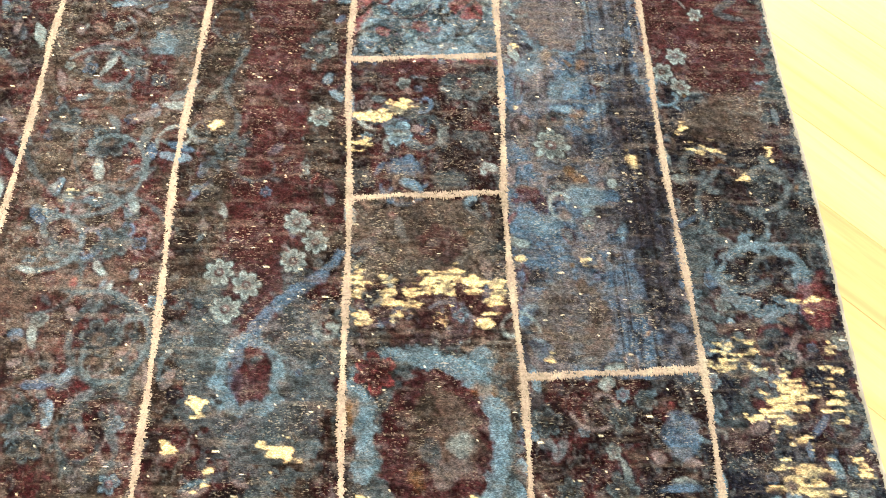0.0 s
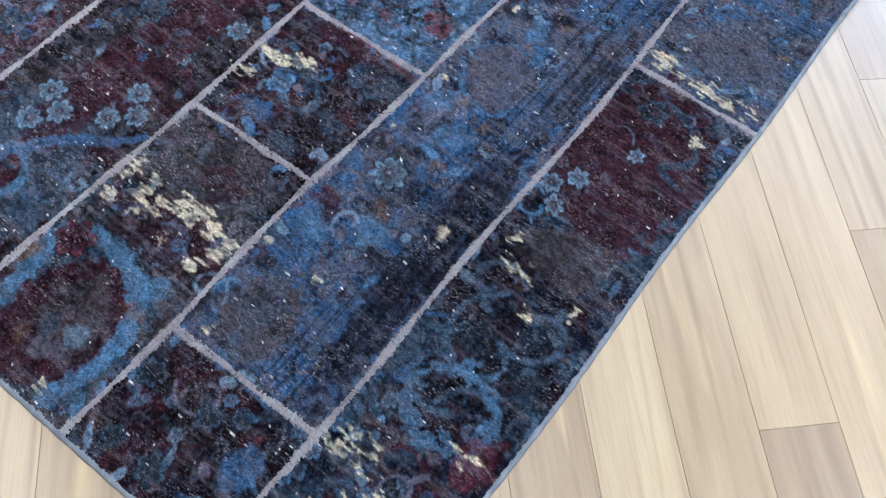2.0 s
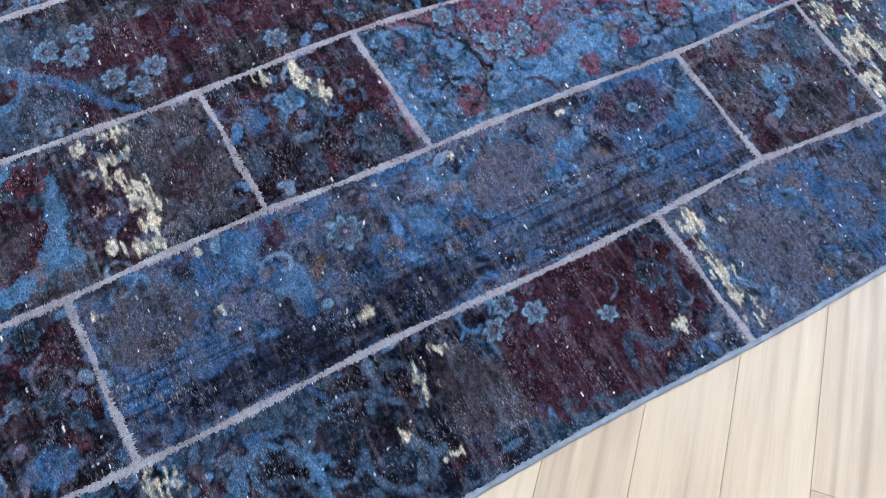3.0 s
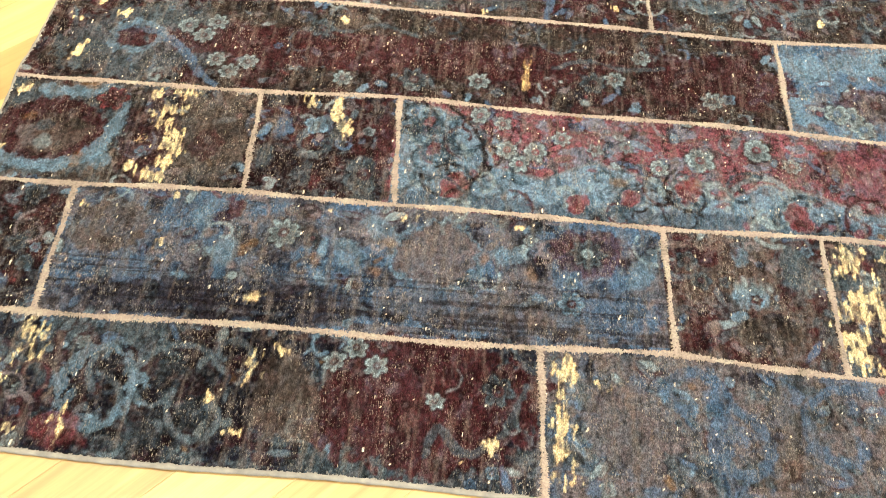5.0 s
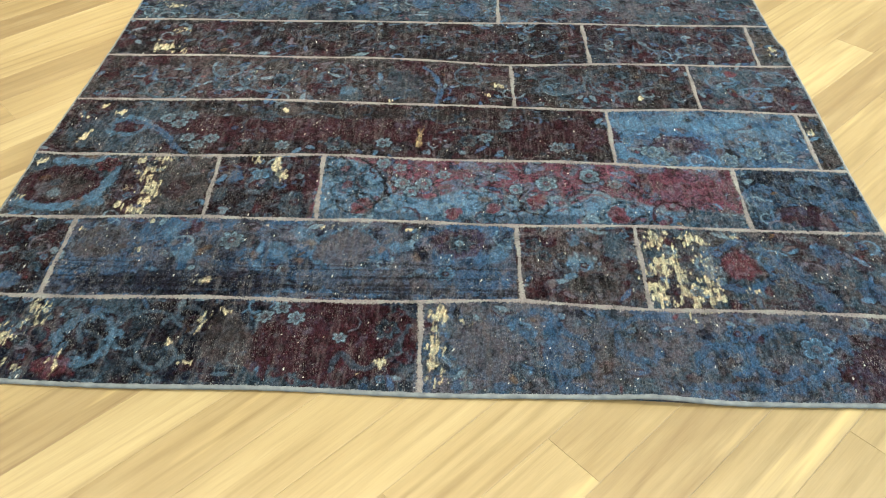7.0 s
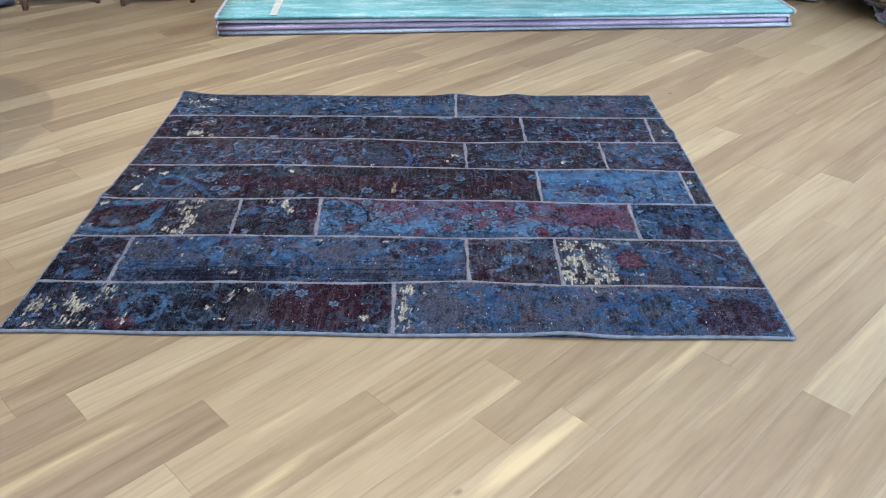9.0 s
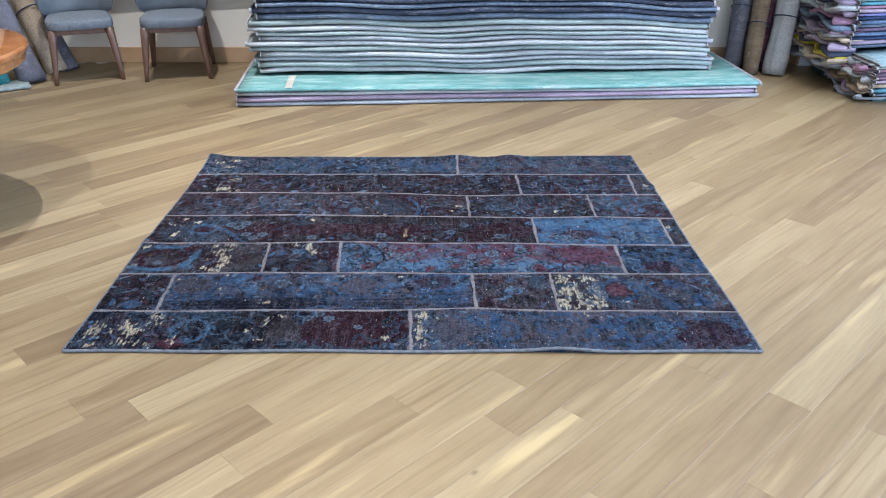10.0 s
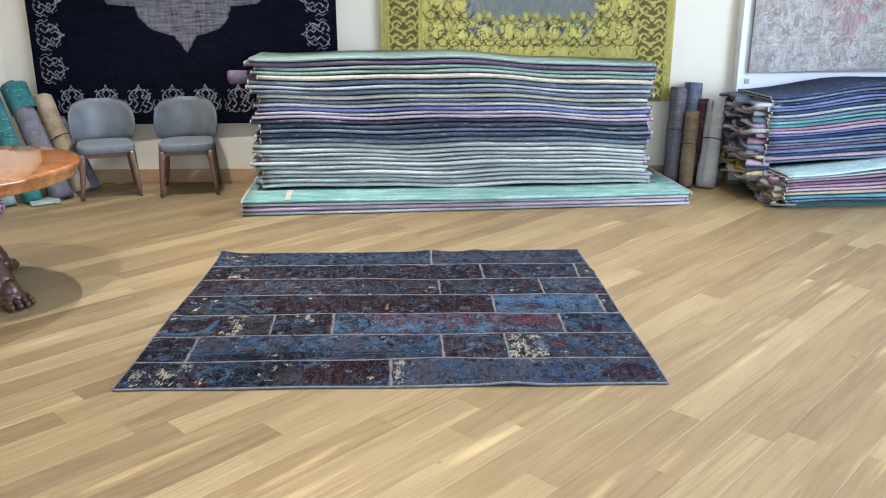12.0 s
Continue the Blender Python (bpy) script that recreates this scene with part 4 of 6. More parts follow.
# swirls inside the blue border, ochre touches, and combed lines along the long blue patch
_rb = random.Random(52)
DEEP, HAZE, VINE = tuple(0.30 * c for c in SKY), tuple(0.72 * c for c in SKY), tuple(1.7 * c for c in TEAL)
for _ in range(230):
    x, y, a = _rb.uniform(0.875, 2.04), _rb.uniform(0.565, 0.84), _rb.uniform(0, 6.3)
    if y < float(np.interp(x, [0.86, 0.95, 1.04, 1.08, 1.28, 1.46, 1.64, 1.84, 2.05], [0.85, 0.83, 0.785, 0.68, 0.71, 0.654, 0.688, 0.628, 0.62])):
        q = _rb.random()
        if q < 0.5:
            rug.curl(x, y, _rb.uniform(0.018, 0.042), a, _rb.choice((DEEP, DEEP, BURG, MIST, INK)), _rb.choice((-1, 1)), _rb.choice((3, 4, 5)), _rb.uniform(0.003, 0.0045), 0.9)
        elif q < 0.85:
            B(x, y, _rb.uniform(0.008, 0.022), _rb.uniform(0.005, 0.010), _rb.choice((DEEP, HAZE, LILAC, BLUE, MIST)), a, 0.7, 0.75, 0.004)
        else:
            B(x, y, _rb.uniform(0.007, 0.015), _rb.uniform(0.005, 0.010), _rb.choice((RUST, BURG2, OCHRE)), a, 0.6, 0.75, 0.004)
    elif _rb.random() < 0.4:
        rug.curl(x, y, _rb.uniform(0.010, 0.022), a, _rb.choice((INK, LILAC, TAUPE)), _rb.choice((-1, 1)), 3, 0.002, 0.7)
for x, y, r in ((0.996, 0.622, 0.034), (1.485, 0.655, 0.034), (0.945, 0.715, 0.020), (1.25, 0.60, 0.026), (1.70, 0.61, 0.032), (0.93, 0.79, 0.016), (1.36, 0.625, 0.020)):
    B(x, y, r, r * 0.8, RUST, x, 0.5, 0.75, 0.004)
    RG(x, y, r * 1.35, r * 1.1, 0.003, DEEP, x, 0.4, 0.8)
S([(0.971, 0.845), (1.038, 0.764), (1.058, 0.696), (1.038, 0.643), (0.98, 0.60)], 0.0045, INK, 0.8)
for x, y, r in ((1.103, 0.728, 0.025), (1.163, 0.728, 0.025), (1.131, 0.693, 0.023), (1.039, 0.819, 0.022), (1.513, 0.738, 0.030), (1.638, 0.777, 0.030), (1.425, 0.708, 0.020)):
    F(x, y, r, MIST, BURG2, 6, x * 30, 0.95)
S([(0.885, 0.80), (0.92, 0.76), (0.97, 0.76), (1.0, 0.72), (0.97, 0.68), (0.92, 0.69)], 0.0045, DEEP, 0.85)
S([(0.89, 0.60), (0.93, 0.63), (0.98, 0.64), (1.03, 0.60), (1.08, 0.60)], 0.0045, DEEP, 0.85)
for x, y, r, a, w_ in ((0.62, 1.285, 0.075, 2.4, 1), (0.26, 1.225, 0.065, 0.5, -1), (0.47, 1.335, 0.04, 3.0, 1), (0.80, 1.31, 0.045, 1.0, -1), (1.30, 1.30, 0.045, 2.0, 1), (1.57, 1.28, 0.06, 0.3, -1), (1.77, 1.27, 0.05, 2.7, 1)):
    rug.curl(x, y, r, a, VINE, w_, 6, 0.0042, 0.9)
for x, y in ((0.52, 0.46), (0.60, 0.43), (0.74, 0.42), (0.86, 0.40), (0.88, 0.47), (1.07, 0.45), (1.16, 0.42), (1.34, 0.66), (0.06, 0.72), (0.20, 0.62), (1.50, 0.67)):
    B(x, y, 0.018, 0.010, OCHRE, x * 7, 0.7, 0.5)
_m = np.clip((rug.fbm(0.22, 0.006, 2) - 0.5) * 5, 0, 1) * ((rug.X > 0.23) & (rug.X < 1.43) & (rug.Y > 0.27) & (rug.Y < 0.40)) * 0.6
rug.C = rug.C * (1 - _m[..., None]) + np.array(INK) * 1.4 * _m[..., None]
for x in (0.272, 0.285, 0.300):
    S([(x, 0.57), (x + 0.004, 0.66), (x, 0.75), (x + 0.003, 0.83)], 0.0025, INK, 0.8)

# small leaves, buds and curls left over from the old designs
_rs = random.Random(77)
for _ in range(60):
    x, y = _rs.uniform(0, 2.39), _rs.uniform(0, 1.97)
    F(x, y, _rs.uniform(0.006, 0.017), _rs.choice((TEAL, MIST, LILAC, SKY, BLUE)), _rs.choice((BURG, INK, RUST)), _rs.choice((4, 5, 6)), _rs.uniform(0, 6), 0.6)
for _ in range(160):
    x, y, a, r = _rs.uniform(0, 2.39), _rs.uniform(0, 1.97), _rs.uniform(0, 6.3), _rs.uniform(0.012, 0.04)
    bend = _rs.uniform(-1.4, 1.4)
    S([(x + r * k * math.cos(a + bend * k), y + r * k * math.sin(a + bend * k)) for k in (0, 0.5, 1.0, 1.4)], _rs.uniform(0.002, 0.0035), _rs.choice((TEAL, MIST, INK, TAUPE, INK)), 0.6)

# the whole pile: streaks along the weft, worn thin in places, and pale knots showing through
_st = rug.value(0.005, 0.05)
_big = rug.fbm(0.25, 0.2, 3)
_gr = rug.value(0.0035, 0.006)
rug.C *= (0.76 + 0.24 * _st + 0.35 * (_big - 0.5) + 0.5 * (_gr - 0.5))[..., None]
_mot = rug.fbm(0.02, 0.024, 4)
rug.C *= (1 - 0.34 * np.clip((_mot - 0.54) * 9, 0, 1) * (rug.C.max(-1) < 0.2))[..., None]
_mot = np.clip((rug.fbm(0.016, 0.02, 4) - 0.62) * 8, 0, 1) * 0.22
rug.C = rug.C * (1 - _mot[..., None]) + np.array((0.075, 0.078, 0.092)) * _mot[..., None]
_thin = np.clip((rug.fbm(0.008, 0.07, 3) - 0.56) * 5, 0, 1) * 0.35
rug.C = rug.C * (1 - _thin[..., None]) + np.array((0.055, 0.05, 0.048)) * _thin[..., None]
_lum = rug.C.mean(-1)
rug.C *= np.clip((_lum / 0.028) ** 0.60, 0.22, 1.10)[..., None]
_kn = np.random.RandomState(5)
for _ in range(1300):
    _j, _i = _kn.randint(2, rug.ny - 6), _kn.randint(2, rug.nx - 3)
    _len = 1 + int(_kn.rand() ** 4 * 4)
    if rug.W[_j, _i] * 0.8 + 0.4 * _kn.rand() > 0.55:
        rug.C[_j:_j + _len, _i] = rug.C[_j:_j + _len, _i] * 0.3 + np.array((0.42, 0.40, 0.35)) * (0.35 + 0.65 * _kn.rand())


def pile_material(name, worn=True):
    m, nt, b = mat(name, 1.0, 0.0, 0.0)
    b.inputs["Sheen Weight"].default_value, b.inputs["Sheen Roughness"].default_value = (0.025 if worn else 0.0), 0.4
    at = nt.nodes.new("ShaderNodeVertexColor")
    at.layer_name = "pile"
    v = coords(nt, "Object", (620, 240, 400))
    tuft = noise_tex(nt, v, 1.0, 2, 0.7)
    col = mixc(nt, 0.75, at.outputs[0], ramp(nt, tuft, [(0.30, (0.18, 0.18, 0.18)), (0.5, (0.95, 0.95, 0.95)), (0.70, (2.1, 2.1, 2.1))]), "MULTIPLY")
    nt.links.new(col, b.inputs["Base Color"])
    # knots of slightly different dye
    knots = noise_tex(nt, coords(nt, "Object", (150, 105, 100)), 1.0, 3, 0.75)
    col = mixc(nt, 0.45, col, ramp(nt, knots, [(0.32, (0.40, 0.42, 0.46)), (0.50, (1.0, 0.98, 0.98)), (0.66, (1.75, 1.68, 1.62))]), "MULTIPLY")
    dye = noise_tex(nt, coords(nt, "Object", (60, 48, 50)), 1.0, 4, 0.7)
    col = mixc(nt, 0.35, col, ramp(nt, dye, [(0.36, (1.25, 0.86, 0.80)), (0.50, (1, 1, 1)), (0.64, (0.82, 1.08, 1.22))]), "MULTIPLY")
    # pale ground threads showing between the worn tufts
    v2 = coords(nt, "Object", (480, 150, 200))
    thread = noise_tex(nt, v2, 1.0, 2, 0.6)
    v3 = coords(nt)
    where = ramp(nt, noise_tex(nt, v3, 16, 4, 0.6), [(0.44, (0.06, 0.06, 0.06)), (0.68, (1, 1, 1))])
    speck = ramp(nt, thread, [(0.59, (0, 0, 0)), (0.65, (1, 1, 1))])
    amount = nt.nodes.new("ShaderNodeMath")
    amount.operation = "MULTIPLY"
    nt.links.new(where, amount.inputs[0])
    nt.links.new(speck, amount.inputs[1])
    if worn:
        vor = node(nt, "ShaderNodeTexVoronoi", Scale=1.0)
        nt.links.new(coords(nt, "Object", (170, 42, 0)), vor.inputs["Vector"])
        sep = nt.nodes.new("ShaderNodeSeparateColor")
        nt.links.new(vor.outputs["Color"], sep.inputs[0])
        dash = ramp(nt, vor.outputs["Distance"], [(0.13, (1, 1, 1)), (0.20, (0, 0, 0))])
        pick = ramp(nt, sep.outputs[0], [(0.93, (0, 0, 0)), (0.94, (1, 1, 1))])
        both = mixc(nt, 1.0, dash, pick, "MULTIPLY")
        col = mixc(nt, mixc(nt, 1.0, both, where, "MULTIPLY"), col, (0.48, 0.45, 0.40))
        col = mixc(nt, amount.outputs[0], col, mixc(nt, 0.5, col, (0.25, 0.235, 0.22)))
    nt.links.new(col, b.inputs["Base Color"])
    bump(nt, b, tuft, 0.8, 0.003)
    return m


M_PILE, M_HANG = pile_material("worn_wool_pile"), pile_material("wool_pile", False)


def grid_mesh(name, pos, cols, m):
    """A sheet from an array of places (ny, nx, 3) and pile colours."""
    ny, nx = pos.shape[:2]
    idx = np.arange(ny * nx).reshape(ny, nx)
    quads = np.stack([idx[:-1, :-1], idx[:-1, 1:], idx[1:, 1:], idx[1:, :-1]], -1).reshape(-1, 4)
    me = bpy.data.meshes.new(name)
    me.vertices.add(ny * nx)
    me.vertices.foreach_set("co", pos.reshape(-1).astype(np.float32))
    me.loops.add(quads.size)
    me.polygons.add(len(quads))
    me.polygons.foreach_set("loop_start", np.arange(0, quads.size, 4, dtype=np.int32))
    me.loops.foreach_set("vertex_index", quads.reshape(-1).astype(np.int32))
    me.update(calc_edges=True)
    at = me.color_attributes.new("pile", "FLOAT_COLOR", "POINT")
    at.data.foreach_set("color", np.concatenate([np.clip(cols, 0, 1), np.ones((ny, nx, 1))], -1).reshape(-1).astype(np.float32))
    me.materials.append(m)
    return me


def sample(w, x, y):
    i = np.clip(np.round((x - w.x0) / w.step).astype(int), 0, w.nx - 1)
    j = np.clip(np.round((y - w.y0) / w.step).astype(int), 0, w.ny - 1)
    return w.C[j, i], w.G[j, i]


lift_v = np.vectorize(rug_lift)
patchwork_rug = empty("patchwork_rug")
tagged(patchwork_rug, "worn blue and wine overdyed patchwork wool rug lying on oak floor", "rug")
for k in range(7):
    for i in range(len(CUTS[k]) + 1):
        corners = [patch_corner(k, i, f, g) for f, g in ((0, 0), (1, 0), (1, 1), (0, 1))]
        nx = max(8, int((corners[1][0] - corners[0][0]) / 0.0025))
        ny = max(8, int((corners[3][1] - corners[0][1]) / 0.0025))
        fs = np.concatenate([[0], np.linspace(0, 1, nx), [1]])
        gs = np.concatenate([[0], np.linspace(0, 1, ny), [1]])
        xs, ys = np.zeros((len(gs), len(fs))), np.zeros((len(gs), len(fs)))
        for a, f in enumerate(fs):
            (xa, ya), (xb, yb) = patch_corner(k, i, f, 0.0), patch_corner(k, i, f, 1.0)
            xs[:, a], ys[:, a] = xa + (xb - xa) * gs, ya + (yb - ya) * gs
        if i == 0:
            for b_, g in enumerate(gs):
                xs[b_, :2] = rug_edge(0, ys[b_, 0])
        cols, fuzz = sample(rug, xs, ys)
        zs = RUG_T + lift_v(xs, ys) + 0.0014 * fuzz + 0.0032 * np.random.RandomState(k * 9 + i).rand(*xs.shape)
        zs[0, :], zs[-1, :], zs[:, 0], zs[:, -1] = 0.0, 0.0, 0.0, 0.0
        ob = new("patch", grid_mesh("patch", np.stack([xs, ys, zs], -1), cols, M_PILE))
        ob.parent = patchwork_rug


def seam_material():
    m, nt, b = mat("overcast_thread", 0.95, 0.0, 0.1)
    v = coords(nt, "Object", (240, 240, 60))
    n1 = noise_tex(nt, v, 1.0, 2, 0.7)
    n2 = noise_tex(nt, coords(nt), 22, 4)
    col = mixc(nt, 0.55, ramp(nt, n1, [(0.3, (0.060, 0.053, 0.050)), (0.65, (0.20, 0.187, 0.172))]), ramp(nt, n2, [(0.32, (0.070, 0.060, 0.058)), (0.50, (0.150, 0.120, 0.118)), (0.62, (0.160, 0.150, 0.138)), (0.76, (0.25, 0.24, 0.225))]))
    nt.links.new(col, b.inputs["Base Color"])
    bump(nt, b, n1, 0.6, 0.002)
    return m


M_SEAM = seam_material()
M_BIND = plain("grey_binding", (0.085, 0.09, 0.095), (0.15, 0.155, 0.155), 40, 0.9, 0.5, 500, 0.15)


def stitch_line(name, pts, seed, half=0.0088):
    """A hand-overcast seam: a low ridge with ragged stitches to both sides."""
    rr = random.Random(seed)
    bm = bmesh.new()
    rows = []
    length = sum(math.dist(a, b) for a, b in zip(pts, pts[1:]))
    n = int(length / 0.0019)
    acc = [0]
    for a, b in zip(pts, pts[1:]):
        acc.append(acc[-1] + math.dist(a, b))
    for i in range(n + 1):
        d = length * i / n
        x, y = float(np.interp(d, acc, [p[0] for p in pts])), float(np.interp(d, acc, [p[1] for p in pts]))
        x2, y2 = float(np.interp(d + 0.01, acc, [p[0] for p in pts])), float(np.interp(d + 0.01, acc, [p[1] for p in pts]))
        if i == n:
            x2, y2 = 2 * x - float(np.interp(d - 0.01, acc, [p[0] for p in pts])), 2 * y - float(np.interp(d - 0.01, acc, [p[1] for p in pts]))
        t = Vector((x2 - x, y2 - y, 0)).normalized()
        s = Vector((-t.y, t.x, 0))
        z = rug_lift(x, y) + RUG_T
        w = half * (0.85 + 0.25 * math.sin(d * 31 + seed))
        a, b = w * (1.18 if i % 2 else 0.80) + rr.uniform(-0.0015, 0.0028), w * (1.18 if i % 2 else 0.80) + rr.uniform(-0.0015, 0.0028)
        c = Vector((x, y, z))
        rows.append([bm.verts.new(c + s * (-a) + Vector((0, 0, 0.0006))), bm.verts.new(c + s * (-a * 0.5) + Vector((0, 0, 0.0032 + rr.uniform(0, 0.0008)))),
                     bm.verts.new(c + s * (b * 0.5) + Vector((0, 0, 0.0032 + rr.uniform(0, 0.0008)))), bm.verts.new(c + s * b + Vector((0, 0, 0.0006)))])
    for p, q in zip(rows, rows[1:]):
        for j in range(3):
            bm.faces.new((p[j], p[j + 1], q[j + 1], q[j]))
    return part(name, bm, M_SEAM, patchwork_rug)


for k in range(1, 7):
    stitch_line("seam", [(rug_edge(0, seam_y(k, 0)) + (rug_edge(1, seam_y(k, 2.4)) - rug_edge(0, seam_y(k, 0))) * i / 60, seam_y(k, 2.4 * i / 60)) for i in range(61)], k)
for k in range(7):
    for i, (xa, xb) in enumerate(CUTS[k]):
        stitch_line("seam", [(xa + (xb - xa) * j / 6 + 0.0015 * math.sin(j * 2 + i), seam_y(k, xa) + (seam_y(k + 1, xb) - seam_y(k, xa)) * j / 6) for j in range(7)], 20 + 5 * k + i)


def binding(name, pts):
    """A round corded edge."""
    bm = bmesh.new()
    rows = []
    for i, (x, y) in enumerate(pts):
        a, b = pts[max(0, i - 1)], pts[min(len(pts) - 1, i + 1)]
        t = Vector((b[0] - a[0], b[1] - a[1], 0)).normalized()
        s = Vector((t.y, -t.x, 0))
        c = Vector((x, y, rug_lift(x, y) + 0.0062))
        r = 0.0062 * (1 + 0.10 * math.sin(i * 1.9))
        rows.append([bm.verts.new(c + s * r * math.cos(2 * math.pi * j / 8) + Vector((0, 0, r * math.sin(2 * math.pi * j / 8)))) for j in range(8)])
    for p, q in zip(rows, rows[1:]):
        for j in range(8):
            bm.faces.new((p[j], p[(j + 1) % 8], q[(j + 1) % 8], q[j]))
    bm.faces.new(rows[0])
    bm.faces.new(rows[-1][::-1])
    return part(name, bm, M_BIND, patchwork_rug, "grey corded edge", True)


binding("binding", [(2.4 * i / 160, seam_y(0, 2.4 * i / 160) - 0.002) for i in range(161)])
binding("binding", [(2.368 * i / 160, seam_y(7, 2.368 * i / 160) + 0.002) for i in range(161)])
binding("binding", [(rug_edge(0, 1.962 * i / 120) - 0.002, 1.962 * i / 120) for i in range(121)])
binding("binding", [(rug_edge(1, 1.98 * i / 120) + 0.002, 1.98 * i / 120) for i in range(121)])


# ---------------------------------------------------------------- hanging rugs
def hanging(name, label, w, m, x_of, thick=0.012):
    """A rug on a wall; x_of maps the rug's own x and y to the room."""
    thing = tagged(empty(name), label, "rug", "rugs on the walls")
    X, Y = w.X, w.Y
    pos = np.stack(np.broadcast_arrays(*x_of(X, Y)), -1)
    cols = w.C.copy()
    front = new("rug_body", grid_mesh("rug_body", pos, cols, M_HANG))
    front.parent = thing
    bm = bmesh.new()
    a, b = pos[0, 0], pos[-1, -1]
    y_back = max(a[1], b[1]) + thick
    box(bm, min(a[0], b[0]), max(a[0], b[0]), min(a[1], b[1]) + 0.020, y_back + 0.012, a[2], b[2])
    part("backing", bm, M_BACKING, thing)
    return thing


def palmette(w, cx, cy, r, turn, col):
    """A lacy cartouche: a pointed outline with curls inside."""
    ca, sa = math.cos(turn), math.sin(turn)
    def at(u, v):
        return (cx + r * (u * ca - v * sa), cy + r * (u * sa + v * ca))
    for s in (-1, 1):
        w.scroll([at(0, 1.2), at(0.16 * s, 0.88), at(0.50 * s, 0.72), at(0.80 * s, 0.30), at(0.66 * s, -0.10), at(0.92 * s, -0.40), at(0.70 * s, -0.80), at(0.30 * s, -0.95)], 0.036 * r, col, 0.95)
        w.scroll([at(0.05 * s, 0.85), at(0.30 * s, 0.55), at(0.16 * s, 0.25), at(0.42 * s, 0.05), at(0.20 * s, -0.25), at(0.45 * s, -0.55)], 0.034 * r, col, 0.9)
        w.scroll([at(0.62 * s, 0.40), at(0.42 * s, 0.28), at(0.55 * s, 0.05)], 0.03 * r, col, 0.85)
        w.scroll([at(1.0 * s, -0.75), at(1.12 * s, -0.45), at(1.02 * s, -0.20), at(1.16 * s, 0.05)], 0.03 * r, col, 0.8)
    for k in range(24):
        u, v = 0.78 * math.sin(k * 2.4), 0.85 * math.cos(k * 1.7) - 0.08
        w.scroll([at(u, v), at(u + 0.09 * math.sin(k), v + 0.10), at(u + 0.13 * math.cos(k), v + 0.04 * math.cos(k))], 0.026 * r, col, 0.85)


navy_rug = Weave(2.71, 1.62, 0.005, 31)
navy_rug.G, navy_rug.T = navy_rug.fbm(0.04, 0.04, 3), navy_rug.value(0.02, 0.02)
navy_rug.C[:] = np.array((0.0050, 0.0056, 0.0105)) * (0.75 + 0.5 * navy_rug.fbm(0.2, 0.05, 4))[..., None]
PALE = (0.27, 0.265, 0.285)
for i in range(8):
    palmette(navy_rug, 0.31 + 0.298 * i, 0.215, 0.115, 0.0, PALE)
for i in range(6):
    palmette(navy_rug, 0.17, 0.50 + 0.29 * i, 0.115, -math.pi / 2, PALE)
    palmette(navy_rug, 2.54, 0.50 + 0.29 * i, 0.115, math.pi / 2, PALE)
_q = navy_rug.X - 1.37
_lim = np.interp(navy_rug.Y, [0.62, 0.68, 0.75, 0.78, 0.80, 0.84, 0.93, 1.03, 1.05, 1.2], [0.0, 0.04, 0.09, 0.10, 0.20, 0.31, 0.40, 0.42, 0.66, 0.8])
_m = np.clip((_lim - np.abs(_q) + 0.03 * (navy_rug.G - 0.5)) / 0.02, 0, 1) * (navy_rug.Y > 0.63) * np.clip(0.15 + 0.75 * navy_rug.fbm(0.10, 0.010, 3) + 0.5 * (navy_rug.fbm(0.010, 0.12, 2) - 0.4), 0, 1)
navy_rug.C = navy_rug.C * (1 - _m[..., None]) + np.array((0.21, 0.20, 0.205)) * _m[..., None]
navy_rug.C += (np.clip(navy_rug.fbm(0.03, 0.006, 2) - 0.72, 0, 1) * 0.25)[..., None] * 0.1
hanging("hanging_rug", "black navy overdyed rug with pale lace border hung on wall", navy_rug, None,
        lambda X, Y: (-2.145 + X + 0.012 * (Y - 1) * (X < 0.5), 4.262 - 0.006 * np.sin(3 * X) - 0.004 * np.sin(9 * X), 0.555 + Y))

gold_rug = Weave(2.63, 1.5, 0.006, 33)
gold_rug.G, gold_rug.T = gold_rug.fbm(0.04, 0.04, 3), gold_rug.value(0.02, 0.02)
GOLD, OLIVE, STEEL, DARK = (0.40, 0.345, 0.095), (0.24, 0.215, 0.06), (0.15, 0.17, 0.165), (0.035, 0.035, 0.02)
gold_rug.C[:] = np.array(GOLD) * (0.8 + 0.35 * gold_rug.fbm(0.15, 0.15, 3))[..., None]
for x in (0.03, 0.055, 0.36, 2.28, 2.575, 2.60):
    gold_rug.lay(np.s_[:, :], np.clip(1 - np.abs(gold_rug.X - x) / 0.01, 0, 1) * 0.8, OLIVE)
for x in (0.205, 2.43):
    gold_rug.lay(np.s_[:, :], np.clip((0.135 - np.abs(gold_rug.X - x)) / 0.01, 0, 1) * 0.85, (0.055, 0.050, 0.022))
    for i in range(14):
        yy = 0.04 + 0.118 * i
        for s in (-1, 1):
            gold_rug.scroll([(x, yy), (x + s * 0.05, yy + 0.015), (x + s * 0.10, yy + 0.05), (x + s * 0.07, yy + 0.09), (x + s * 0.025, yy + 0.065)], 0.010, GOLD, 0.9)
            gold_rug.scroll([(x + s * 0.125, yy), (x + s * 0.10, yy + 0.03), (x + s * 0.125, yy + 0.09)], 0.007, GOLD, 0.85)
            gold_rug.blob(x + s * 0.055, yy + 0.045, 0.015, 0.011, GOLD, 0.6 * s, 0.4, 0.85)
        gold_rug.blob(x, yy + 0.10, 0.022, 0.020, GOLD, 0, 0.4, 0.9)
_d = np.minimum(gold_rug.X - 0.72, 1.96 - gold_rug.X)
